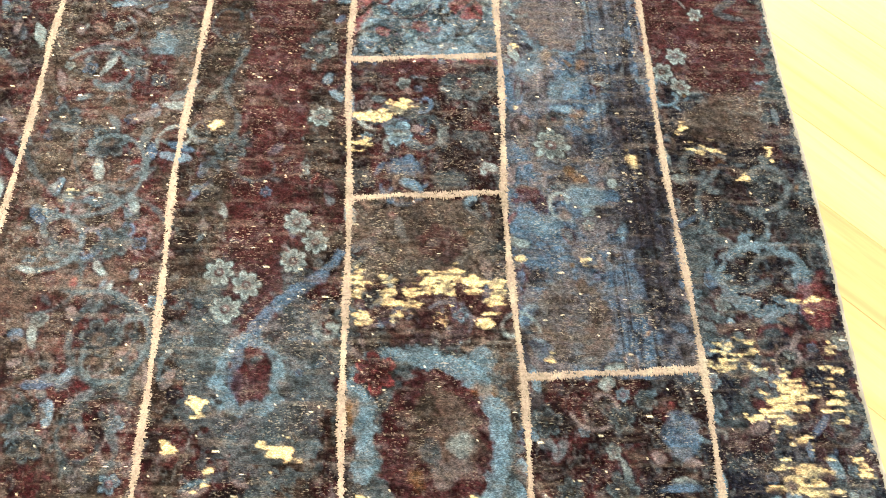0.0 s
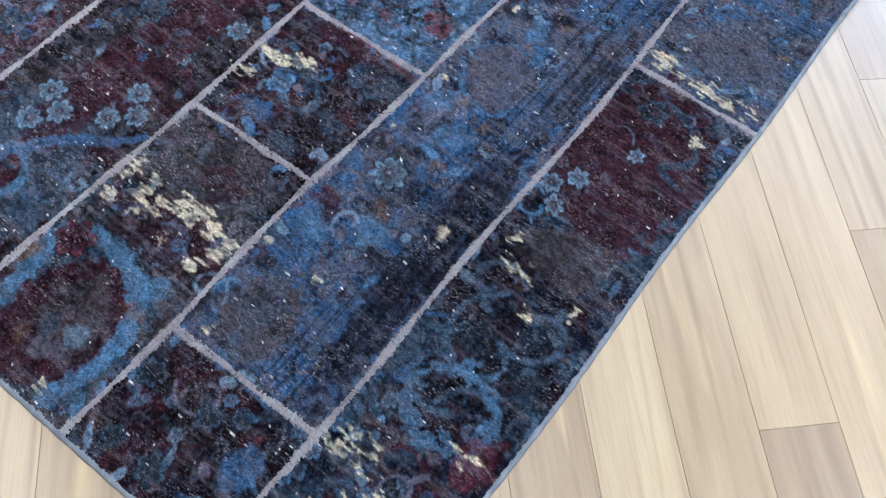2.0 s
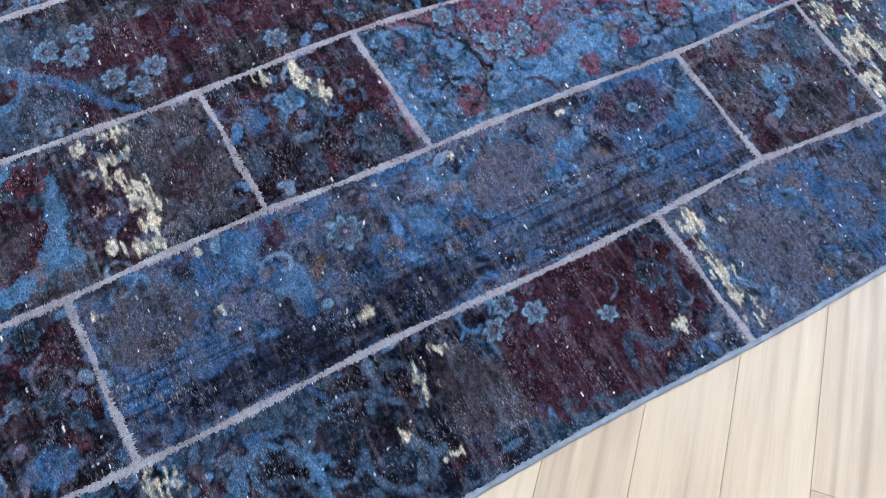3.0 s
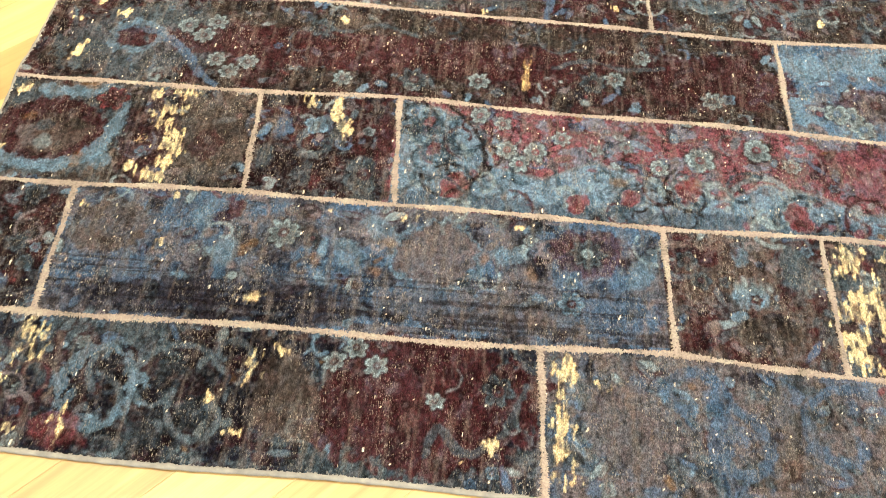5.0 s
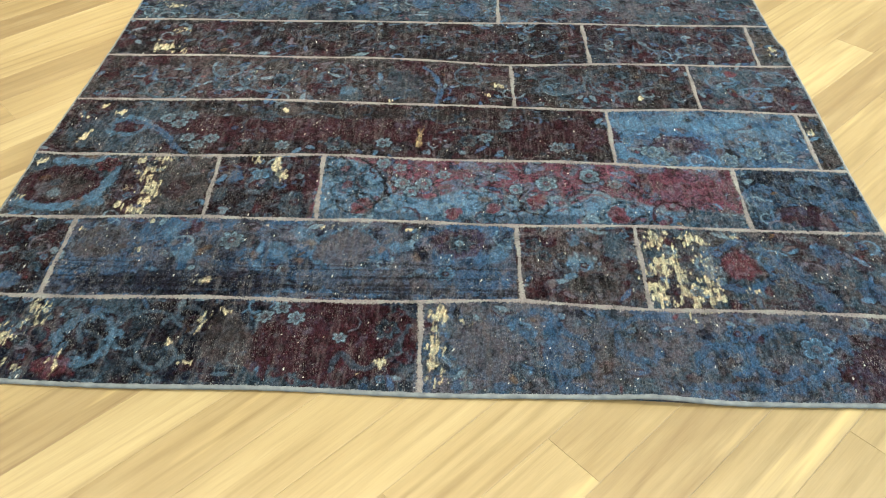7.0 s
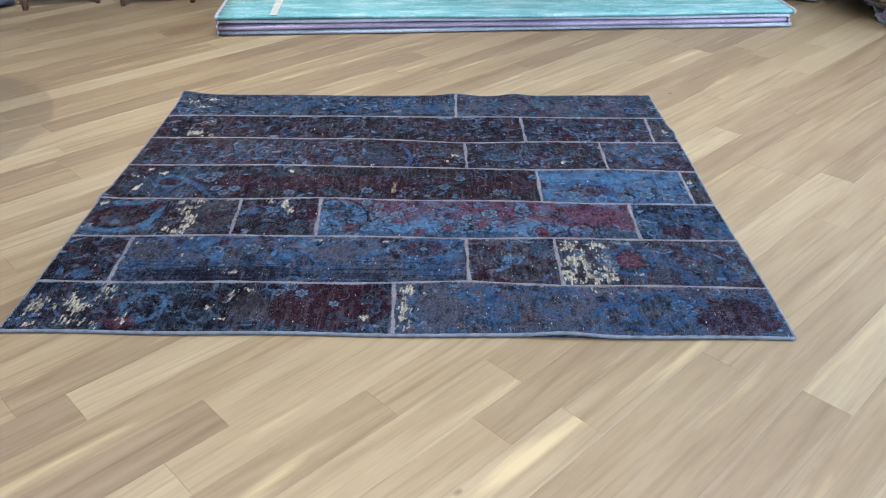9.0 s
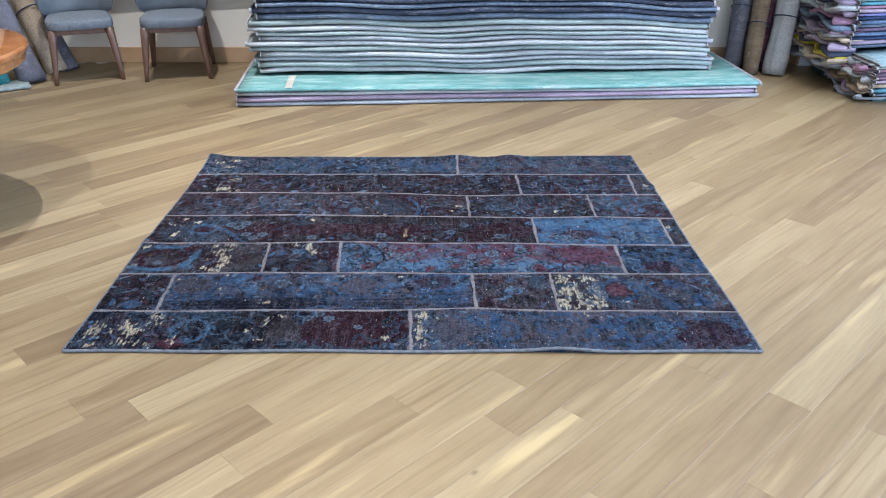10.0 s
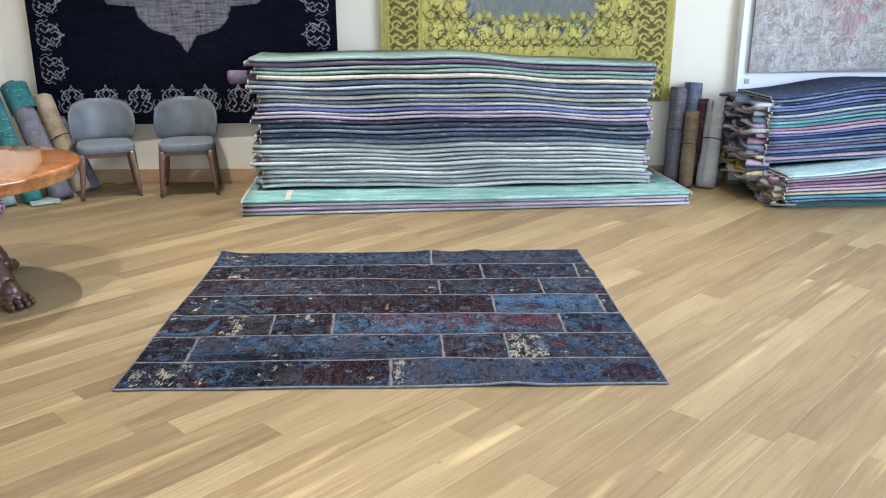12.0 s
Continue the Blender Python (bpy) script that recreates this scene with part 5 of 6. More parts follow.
_m = np.clip((_d + 0.12 * (gold_rug.G - 0.5)) / 0.05, 0, 1) * np.clip((gold_rug.Y - 0.60 - 0.05 * np.sin(gold_rug.X * 27)) / 0.03, 0, 1)
gold_rug.lay(np.s_[:, :], _m * 0.9, STEEL)
for i in range(9):
    cx = 0.50 + 0.21 * i
    r = 0.13 if i % 2 == 0 else 0.10
    for y0 in (0.56, 0.80) if i in (0, 1, 7, 8) else (0.56,):
        for j in range(7):
            a = math.pi * (j - 3) / 7.5
            gold_rug.blob(cx + r * 0.75 * math.sin(a), y0 + 0.10 + r * 0.75 * math.cos(a), 0.022, 0.045, GOLD if j % 2 == 0 else OLIVE, -a, 0.3, 0.9)
        gold_rug.blob(cx, y0 + 0.07, 0.05, 0.06, (0.48, 0.42, 0.11), 0, 0.3, 0.9)
        gold_rug.ring(cx, y0 + 0.08, 0.075, 0.09, 0.006, DARK, 0, 0.4, 0.6)
        gold_rug.scroll([(cx, y0), (cx - 0.02, y0 - 0.05), (cx - 0.08, y0 - 0.06), (cx - 0.12, y0 - 0.01)], 0.006, DARK, 0.7)
        gold_rug.scroll([(cx, y0), (cx + 0.02, y0 - 0.05), (cx + 0.08, y0 - 0.06), (cx + 0.12, y0 - 0.01)], 0.006, DARK, 0.7)
_gs = random.Random(3)
for _ in range(420):
    x, y, a = _gs.uniform(0.42, 2.26), _gs.uniform(0.42, 1.2), _gs.uniform(0, 6.3)
    if abs(x - 1.34) > 0.60 or y < 0.72:
        gold_rug.scroll([(x, y), (x + 0.03 * math.cos(a), y + 0.03 * math.sin(a)), (x + 0.05 * math.cos(a + 0.8), y + 0.05 * math.sin(a + 0.8))], 0.005, DARK, 0.75)
gold_rug.C *= (0.85 + 0.3 * gold_rug.value(0.012, 0.04))[..., None]
hanging("hanging_rug", "yellow-green overdyed rug with dark floral border hung on wall", gold_rug, None,
        lambda X, Y: (0.962 + X, 4.264 - 0.005 * np.sin(4 * X), 0.735 + Y))

grey_rug = Weave(2.2, 1.6, 0.0075, 37)
grey_rug.G, grey_rug.T = grey_rug.fbm(0.04, 0.04, 3), grey_rug.value(0.02, 0.02)
_n1, _n2 = grey_rug.fbm(0.12, 0.3, 4), grey_rug.fbm(0.05, 0.05, 3)
grey_rug.C[:] = np.array((0.36, 0.32, 0.27)) * (1 - _n1[..., None]) + np.array((0.46, 0.45, 0.42)) * _n1[..., None]
grey_rug.lay(np.s_[:, :], np.clip((_n2 - 0.52) * 7, 0, 1) * 0.4, (0.19, 0.175, 0.155))
for x, y, a, b in ((0.86, 0.40, 0.10, 0.14), (0.80, 0.62, 0.12, 0.10), (1.3, 0.45, 0.12, 0.16), (0.62, 0.75, 0.1, 0.1), (1.05, 0.75, 0.2, 0.1)):
    grey_rug.blob(x, y, a, b, (0.36, 0.22, 0.23), 0, 0.6, 0.55)
for y in (0.20, 0.235, 0.30):
    grey_rug.lay(np.s_[:, :], np.clip(1 - np.abs(grey_rug.Y - y) / 0.008, 0, 1) * 0.4, (0.60, 0.57, 0.52))
for x in (0.20, 0.24, 0.30):
    grey_rug.lay(np.s_[:, :], np.clip(1 - np.abs(grey_rug.X - x) / 0.008, 0, 1) * 0.4, (0.60, 0.57, 0.52))
for x in (0.10, 0.32, 0.55, 0.78, 1.0, 1.22):
    grey_rug.flower(x, 0.10, 0.03, (0.55, 0.52, 0.50), (0.33, 0.24, 0.25), 5)
for y in (0.28, 0.50, 0.72):
    grey_rug.flower(0.10, y, 0.03, (0.55, 0.52, 0.50), (0.33, 0.24, 0.25), 5)
_gr2 = random.Random(8)
for _ in range(240):
    x, y, a = _gr2.uniform(0.04, 2.1), _gr2.uniform(0.04, 0.98), _gr2.uniform(0, 6.3)
    grey_rug.curl(x, y, _gr2.uniform(0.02, 0.05), a, _gr2.choice(((0.20, 0.18, 0.155), (0.56, 0.53, 0.48), (0.25, 0.21, 0.18))), _gr2.choice((-1, 1)), 4, 0.006, 0.55)
for x, y in ((0.70, 0.52), (0.76, 0.66), (0.92, 0.60), (0.98, 0.44), (1.10, 0.56), (1.24, 0.62), (1.4, 0.5)):
    grey_rug.blob(x, y, 0.05, 0.03, (0.34, 0.16, 0.17), x * 9, 0.8, 0.6)
grey_rug.C *= (0.85 + 0.3 * grey_rug.value(0.01, 0.05))[..., None]
hanging("hanging_rug", "faded grey and rose rug hung on the white wall", grey_rug, None,
        lambda X, Y: (4.27 + X, PIER_Y - 0.045 - 0.004 * np.sin(5 * X), 0.995 + 0.025 * X + Y))


# ---------------------------------------------------------------- stack of folded rugs by the white wall
S2 = pose(4.23, 3.03, 0, 0, 0, 2.5)
bm = bmesh.new()
box(bm, 0.06, 2.4, 0.10, 1.0, 0.0, 0.05, 0.004)
ob = part("pallet_board", bm, plain("green_board", (0.015, 0.05, 0.045), (0.025, 0.075, 0.065), 6, 0.6))
pallet = empty("pallet", S2)
ob.parent = pallet
tagged(pallet, "low dark green wooden pallet under folded rugs", "pallet")
LOW2 = ["slate", "turquoise", "beige", "mauve", "pink", "purple", "pink", "greygreen", "aqua"]
slope = lambda x, s: 0.01 + (0.012 + 0.07 * s) * min(1.0, max(0.0, x / 1.0)) + 0.006 * math.sin(4 * x + 3 * s)
stack(S2, LOW2, 0.0, 2.3, 0.95, 0.05, 0.026, slope, 8, 0.015)
UP2 = ["slate", "mauve", "navy", "blue", "purple", "slate", "blue", "navy", "violet", "mauve", "pink", "turquoise", "teal", "blue", "grey", "navy", "blue", "violet", "navy", "slate", "navy"]
stack(S2 @ pose(-0.10, 0.30, 0), UP2, 0.05, 2.4, 0.66, 0.315, 0.0262,
      lambda x, s: (0.050 + 0.045 * s) * (1 - math.cos(min(1.0, max(0.0, x / 1.1)) * math.pi)) / 2 + 0.006 * math.sin(5 * x + 4 * s), 9, 0.018)

# loose ends of the folded rugs hang ragged at the stack's side
def folded_end(x, y0, y1, z, th, tone, seed):
    rr = random.Random(seed)
    thing = empty("folded_rug")
    bm = bmesh.new()
    rows = []
    n = 14
    for i in range(n + 1):
        f = i / n
        y = y0 + (y1 - y0) * f
        z1 = z + 0.016 * math.sin(rr.uniform(4, 7) * f + seed) + 0.012 * math.sin(19 * f + seed)
        xo = x + 0.03 * math.sin(11 * f + 2 * seed)
        rows.append([bm.verts.new((xo + th * 0.9 * math.cos(a), y, z1 + th * 0.5 * math.sin(a))) for a in [math.pi / 2 + math.pi * j / 6 for j in range(7)]] +
                    [bm.verts.new((x + 0.16, y, z1 - th * 0.5)), bm.verts.new((x + 0.16, y, z1 + th * 0.5))])
    for p, q in zip(rows, rows[1:]):
        for j in range(9):
            bm.faces.new((p[j], p[(j + 1) % 9], q[(j + 1) % 9], q[j]))
    bm.faces.new(rows[0])
    bm.faces.new(rows[-1][::-1])
    part("rug_body", bm, CLOTH[tone], thing, smooth=True)
    return tagged(thing, f"{WORDS.get(tone, tone)} rug end folded at the side of a stack", "rug", "folded rugs in stacks")


SIDE = ["grey", "pale", "beige", "yellow", "dark", "mauve", "beige", "grey", "mauve", "purple", "slate", "pink", "mauve", "pale", "grey", "dark", "mauve", "slate", "grey", "mauve", "pale", "slate"]
for i, tone in enumerate(SIDE):
    folded_end(4.06 + 0.02 * math.sin(i * 2.3), 3.36 + 0.02 * math.cos(i * 1.7), 4.06, 0.17 + 0.0305 * i, 0.030, tone, i + 1)
for i, tone in enumerate(["grey", "mauve", "brown", "beige", "pale", "mauve", "pink", "grey"]):
    folded_end(4.19 + 0.02 * math.sin(i * 2.9), 3.09, 3.62, 0.03 + 0.032 * i, 0.030, tone, i + 40)


# ---------------------------------------------------------------- rolled rugs
def rolled_rug(label, foot, top, r, tone, tie=True, seed=1, cut=0.0, tip=None):
    """A rug rolled up and stood on its end; the spiral shows at the top."""
    rr = random.Random(seed)
    foot, top = Vector(foot), Vector(top)
    axis = (top - foot)
    length = axis.length
    rot = axis.to_track_quat("Z", "Y").to_matrix().to_4x4()
    thing = empty("rolled_rug", Matrix.Translation(foot) @ rot)
    bm = bmesh.new()
    turns, n, rin = 3.2, 96, r * 0.28
    pts = []
    for i in range(n + 1):
        a = 2 * math.pi * turns * i / n
        rad = rin + (r - rin) * i / n
        pts.append((rad * math.cos(a), rad * math.sin(a)))
    th = (r - rin) / turns * 0.82
    rows = []
    levels = 9
    for k in range(levels + 1):
        z = length * k / levels
        bulge = 1 + 0.035 * math.sin(4 * k / levels * math.pi + seed) + 0.02 * math.sin(7.3 * k + seed)
        rows.append(([bm.verts.new((x * bulge, y * bulge, z + 0.01 * math.sin(i * 0.13 + seed) * (k == levels))) for i, (x, y) in enumerate(pts)],
                     [bm.verts.new((x * bulge * (1 - th / max(0.03, math.hypot(x, y))), y * bulge * (1 - th / max(0.03, math.hypot(x, y))), z)) for x, y in pts]))
    for (oa, ia), (ob_, ib) in zip(rows, rows[1:]):
        for i in range(n):
            bm.faces.new((oa[i], oa[i + 1], ob_[i + 1], ob_[i]))
            if i < 20 or i > n - 20:
                bm.faces.new((ia[i + 1], ia[i], ib[i], ib[i + 1]))
    for row in (rows[0], rows[-1]):
        o, inn = row
        for i in range(n):
            bm.faces.new((o[i], o[i + 1], inn[i + 1], inn[i]))
    part("rug_body", bm, CLOTH[tone], thing, smooth=True)
    if tip:
        bm = bmesh.new()
        c = bmesh.ops.create_cone(bm, cap_ends=False, segments=40, radius1=r * 1.03, radius2=r * 1.04, depth=length * 0.22, matrix=Matrix.Translation((0, 0, length * 0.885)))
        part("folded_end", bm, CLOTH[tip], thing, smooth=True)
    if tie:
        bm = bmesh.new()
        zt = length * 0.55
        ring = []
        for i in range(32):
            a = 2 * math.pi * i / 32
            c = Vector((math.cos(a) * r * 1.05, math.sin(a) * r * 1.05, zt + 0.02 * math.sin(a)))
            out = Vector((math.cos(a), math.sin(a), 0))
            ring.append([bm.verts.new(c + out * 0.005 * math.cos(b) + Vector((0, 0, 0.005 * math.sin(b)))) for b in [2 * math.pi * j / 5 for j in range(5)]])
        for i in range(32):
            p, q = ring[i], ring[(i + 1) % 32]
            for j in range(5):
                bm.faces.new((p[j], p[(j + 1) % 5], q[(j + 1) % 5], q[j]))
        for s in (-1, 1):
            box(bm, r * 0.2 * s - 0.006, r * 0.2 * s + 0.006, -r * 1.08 - 0.006, -r * 1.04, zt - 0.07, zt + 0.01)
        part("tie", bm, CLOTH["dark"], thing, "dark cord tied round the roll")
    return tagged(thing, label, "rug", "rolled rugs")


rolled_rug("ash grey rug rolled and tied, leaning in the corner", (3.62, 4.08, 0.0), (3.665, 4.18, 0.86), 0.080, "ash", True, 2)
rolled_rug("dark slate rug rolled up, leaning in the corner", (3.76, 4.13, 0.0), (3.80, 4.19, 0.90), 0.085, "slate", False, 3)
rolled_rug("brown beige rug rolled and tied, leaning in the corner", (3.71, 3.93, 0.0), (3.765, 4.06, 0.66), 0.070, "brown", True, 4)
rolled_rug("crimson rug rolled up, leaning in the corner", (3.84, 4.06, 0.0), (3.875, 4.14, 0.76), 0.062, "crimson", False, 5)
rolled_rug("pale grey rug rolled and tied, leaning in the corner", (3.885, 3.90, 0.0), (3.975, 4.04, 0.75), 0.094, "pale", True, 6)

rolled_rug("teal rug rolled up, leaning by the white wall", (-1.96, 3.52, 0.0), (-2.33, 3.80, 0.84), 0.085, "deepteal", False, 7)
rolled_rug("grey rug with teal end rolled up, leaning by the wall", (-1.78, 3.66, 0.0), (-2.22, 3.98, 0.93), 0.105, "ash", False, 8, tip="deepteal")
rolled_rug("beige rug rolled and tied with cord, leaning by the wall", (-1.74, 3.98, 0.0), (-2.06, 4.14, 0.82), 0.095, "beige", True, 9)
rolled_rug("mauve rug rolled up, leaning behind the others", (-1.66, 4.06, 0.0), (-1.96, 4.17, 0.62), 0.07, "ash", False, 10)
rolled_rug("pale green rug rolled up, leaning by the white wall", (-2.12, 3.40, 0.0), (-2.42, 3.62, 0.70), 0.085, "sage", False, 11)
rolled_rug("purple rug rolled up, lying in a stack", (0.04, 3.46, 1.035), (-0.22, 3.43, 1.04), 0.060, "purple", False, 12)
rolled_rug("pink rug rolled up, lying on the floor", (-2.6, 3.05, 0.06), (-2.03, 3.12, 0.06), 0.06, "pink", False, 13)
ob = folded_rug("greygreen", -0.10, 0.10, 0.2, 0.0, 0.03, lambda x: 0.0, 77)
ob.matrix_world = pose(-1.80, 3.40, 0.002, 0, 0, 32)
ob["label"] = "pale aqua rug sample folded on the floor"


# ---------------------------------------------------------------- chairs
def wood(name, c1, c2, rough=0.4):
    m, nt, b = mat(name, rough, 0.0, 0.5)
    v = coords(nt, "Object", (14, 14, 1.6))
    n1 = noise_tex(nt, v, 4.0, 5, 0.65)
    nt.links.new(ramp(nt, n1, [(0.3, c1), (0.7, c2)]), b.inputs["Base Color"])
    bump(nt, b, n1, 0.1, 0.001)
    return m


M_WALNUT = wood("walnut_leg", (0.075, 0.035, 0.018), (0.15, 0.078, 0.042))
M_LEATHER = plain("grey_leather", (0.095, 0.105, 0.110), (0.165, 0.175, 0.178), 5, 0.45, 0.25, 350)
_m, _nt, _b = mat("tweed", 0.95, 0.0, 0.1)
_chk = node(_nt, "ShaderNodeTexVoronoi", Scale=200.0)
_nt.links.new(coords(_nt), _chk.inputs["Vector"])
_nt.links.new(ramp(_nt, _chk.outputs[0], [(0.25, (0.30, 0.31, 0.31)), (0.6, (0.09, 0.10, 0.105))]), _b.inputs["Base Color"])
bump(_nt, _b, _chk.outputs[0], 0.5, 0.002)
M_TWEED = _m


def dining_chair(m):
    """A low-backed upholstered chair; its front looks to -y."""
    chair = empty("dining_chair", m)
    # seat: a padded rounded slab, wider in front
    bm = bmesh.new()
    rings = []
    for z, inset in ((0.392, 0.006), (0.397, 0.0), (0.446, 0.0), (0.455, 0.006), (0.459, 0.020), (0.461, 0.09)):
        ring = []
        for i in range(40):
            a = 2 * math.pi * i / 40
            c, s = math.cos(a), math.sin(a)
            x = 0.240 * math.copysign(abs(c) ** 0.42, c)
            y = 0.235 * math.copysign(abs(s) ** 0.42, s)
            x *= 1 - 0.10 * (y + 0.235) / 0.47
            k = 1 - inset / 0.25
            ring.append(bm.verts.new((x * k, y * k - 0.01, z)))
        rings.append(ring)
    for p, q in zip(rings, rings[1:]):
        for j in range(40):
            bm.faces.new((p[j], p[(j + 1) % 40], q[(j + 1) % 40], q[j]))
    bm.faces.new(rings[0][::-1])
    bm.faces.new(rings[-1])
    part("seat", bm, M_TWEED, chair, "seat in grey woven tweed", True)
    # back: a shell wrapped round the seat's rear, with rounded upper corners
    bm = bmesh.new()
    nu, nv = 28, 12
    sheets = []
    for off in (0.0, 0.045):
        sheet = []
        for v in range(nv + 1):
            h = v / nv
            z = 0.445 + 0.365 * h
            spread = float(np.interp(h, [0, 0.06, 0.16, 0.30, 0.45, 0.60, 0.75, 0.87, 0.95, 1.0], [0.95, 1.25, 1.48, 1.56, 1.50, 1.36, 1.18, 0.98, 0.76, 0.45]))
            row = []
            for u in range(nu + 1):
                a = spread * (2 * u / nu - 1)
                r = 0.238 + off + 0.020 * h - 0.02 * (1 - h)
                lip = 0.022 * (1 if off else -1) * (-(abs(2 * u / nu - 1) ** 8) - (abs(2 * h - 1) ** 8))
                r += lip
                row.append(bm.verts.new((1.02 * r * math.sin(a), -0.01 + (r + 0.03) * math.cos(a) * 0.92, z)))
            sheet.append(row)
        sheets.append(sheet)
    inner, outer = sheets
    for v in range(nv):
        for u in range(nu):
            bm.faces.new((inner[v][u], inner[v][u + 1], inner[v + 1][u + 1], inner[v + 1][u]))
            bm.faces.new((outer[v][u + 1], outer[v][u], outer[v + 1][u], outer[v + 1][u + 1]))
    for u in range(nu):
        bm.faces.new((inner[0][u + 1], inner[0][u], outer[0][u], outer[0][u + 1]))
        bm.faces.new((inner[nv][u], inner[nv][u + 1], outer[nv][u + 1], outer[nv][u]))
    for v in range(nv):
        bm.faces.new((inner[v][0], inner[v + 1][0], outer[v + 1][0], outer[v][0]))
        bm.faces.new((inner[v + 1][nu], inner[v][nu], outer[v][nu], outer[v + 1][nu]))
    part("backrest", bm, M_LEATHER, chair, "curved backrest in grey leather", True)
    bm = bmesh.new()
    box(bm, -0.19, 0.19, -0.19, -0.165, 0.350, 0.393, 0.003)
    box(bm, -0.19, 0.19, 0.165, 0.19, 0.350, 0.393, 0.003)
    box(bm, -0.19, -0.165, -0.165, 0.165, 0.350, 0.393, 0.003)
    box(bm, 0.165, 0.19, -0.165, 0.165, 0.350, 0.393, 0.003)
    part("seat_frame", bm, M_WALNUT, chair)
    for sx in (-1, 1):
        for sy in (-1, 1):
            bm = bmesh.new()
            top, foot = Vector((sx * 0.195, sy * 0.19, 0.393)), Vector((sx * 0.235, sy * (0.225 if sy < 0 else 0.28), 0.0))
            rows = []
            for k in range(6):
                f = k / 5
                c = top.lerp(foot, f)
                w = 0.032 - 0.018 * f
                rows.append([bm.verts.new(c + Vector((dx * w * (1 if abs(dy) < 0.9 else 0.8), dy * w, 0))) for dx, dy in ((-1, -0.6), (-0.6, -1), (0.6, -1), (1, -0.6), (1, 0.6), (0.6, 1), (-0.6, 1), (-1, 0.6))])
            for p, q in zip(rows, rows[1:]):
                for j in range(8):
                    bm.faces.new((p[j], p[(j + 1) % 8], q[(j + 1) % 8], q[j]))
            bm.faces.new(rows[0])
            bm.faces.new(rows[-1][::-1])
            part("leg", bm, M_WALNUT, chair, "tapered dark walnut leg", True)
    return tagged(chair, "grey leather and tweed dining chair with walnut legs", "chair", "chairs by the wall")


chair = dining_chair(pose(-1.445, 3.86, 0, 0, 0, 24))
copy_thing(chair, pose(-0.755, 3.945, 0, 0, 0, 12))


# ---------------------------------------------------------------- round pedestal table
def lathe(bm, prof, n=56, cx=0.0, cy=0.0):
    rows = []
    for r, z in prof:
        rows.append([bm.verts.new((cx + r * math.cos(2 * math.pi * i / n), cy + r * math.sin(2 * math.pi * i / n), z)) for i in range(n)])
    for p, q in zip(rows, rows[1:]):
        for j in range(n):
            bm.faces.new((p[j], p[(j + 1) % n], q[(j + 1) % n], q[j]))
    bm.faces.new(rows[0][::-1])
    bm.faces.new(rows[-1])


_m, _nt, _b = mat("varnished_burl", 0.12, 0.0, 0.6)
_v = coords(_nt, "Object", (1.2, 6, 2))
_n1 = noise_tex(_nt, _v, 3.0, 6, 0.7)
_nt.links.new(ramp(_nt, _n1, [(0.25, (0.16, 0.055, 0.014)), (0.5, (0.30, 0.115, 0.03)), (0.75, (0.42, 0.19, 0.055))]), _b.inputs["Base Color"])
_b.inputs["Coat Weight"].default_value = 0.5
_b.inputs["Coat Roughness"].default_value = 0.06
M_TABLE = _m
M_CARVED = wood("carved_mahogany", (0.035, 0.016, 0.010), (0.085, 0.036, 0.020), 0.3)

table = empty("round_table", pose(-1.30, 1.25, 0))
bm = bmesh.new()
lathe(bm, [(0.60, 0.662), (0.655, 0.664), (0.668, 0.672), (0.672, 0.690), (0.668, 0.706), (0.676, 0.712), (0.690, 0.722), (0.693, 0.735), (0.686, 0.746), (0.672, 0.750), (0.4, 0.750)], 96)
part("tabletop", bm, M_TABLE, table, "varnished amber burl wood top with moulded edge", True)
bm = bmesh.new()
lathe(bm, [(0.20, 0.23), (0.21, 0.26), (0.13, 0.30), (0.09, 0.36), (0.085, 0.42), (0.12, 0.50), (0.13, 0.56), (0.09, 0.62), (0.16, 0.645), (0.30, 0.6625)], 48)
part("pedestal", bm, M_CARVED, table, "turned dark mahogany pedestal", True)
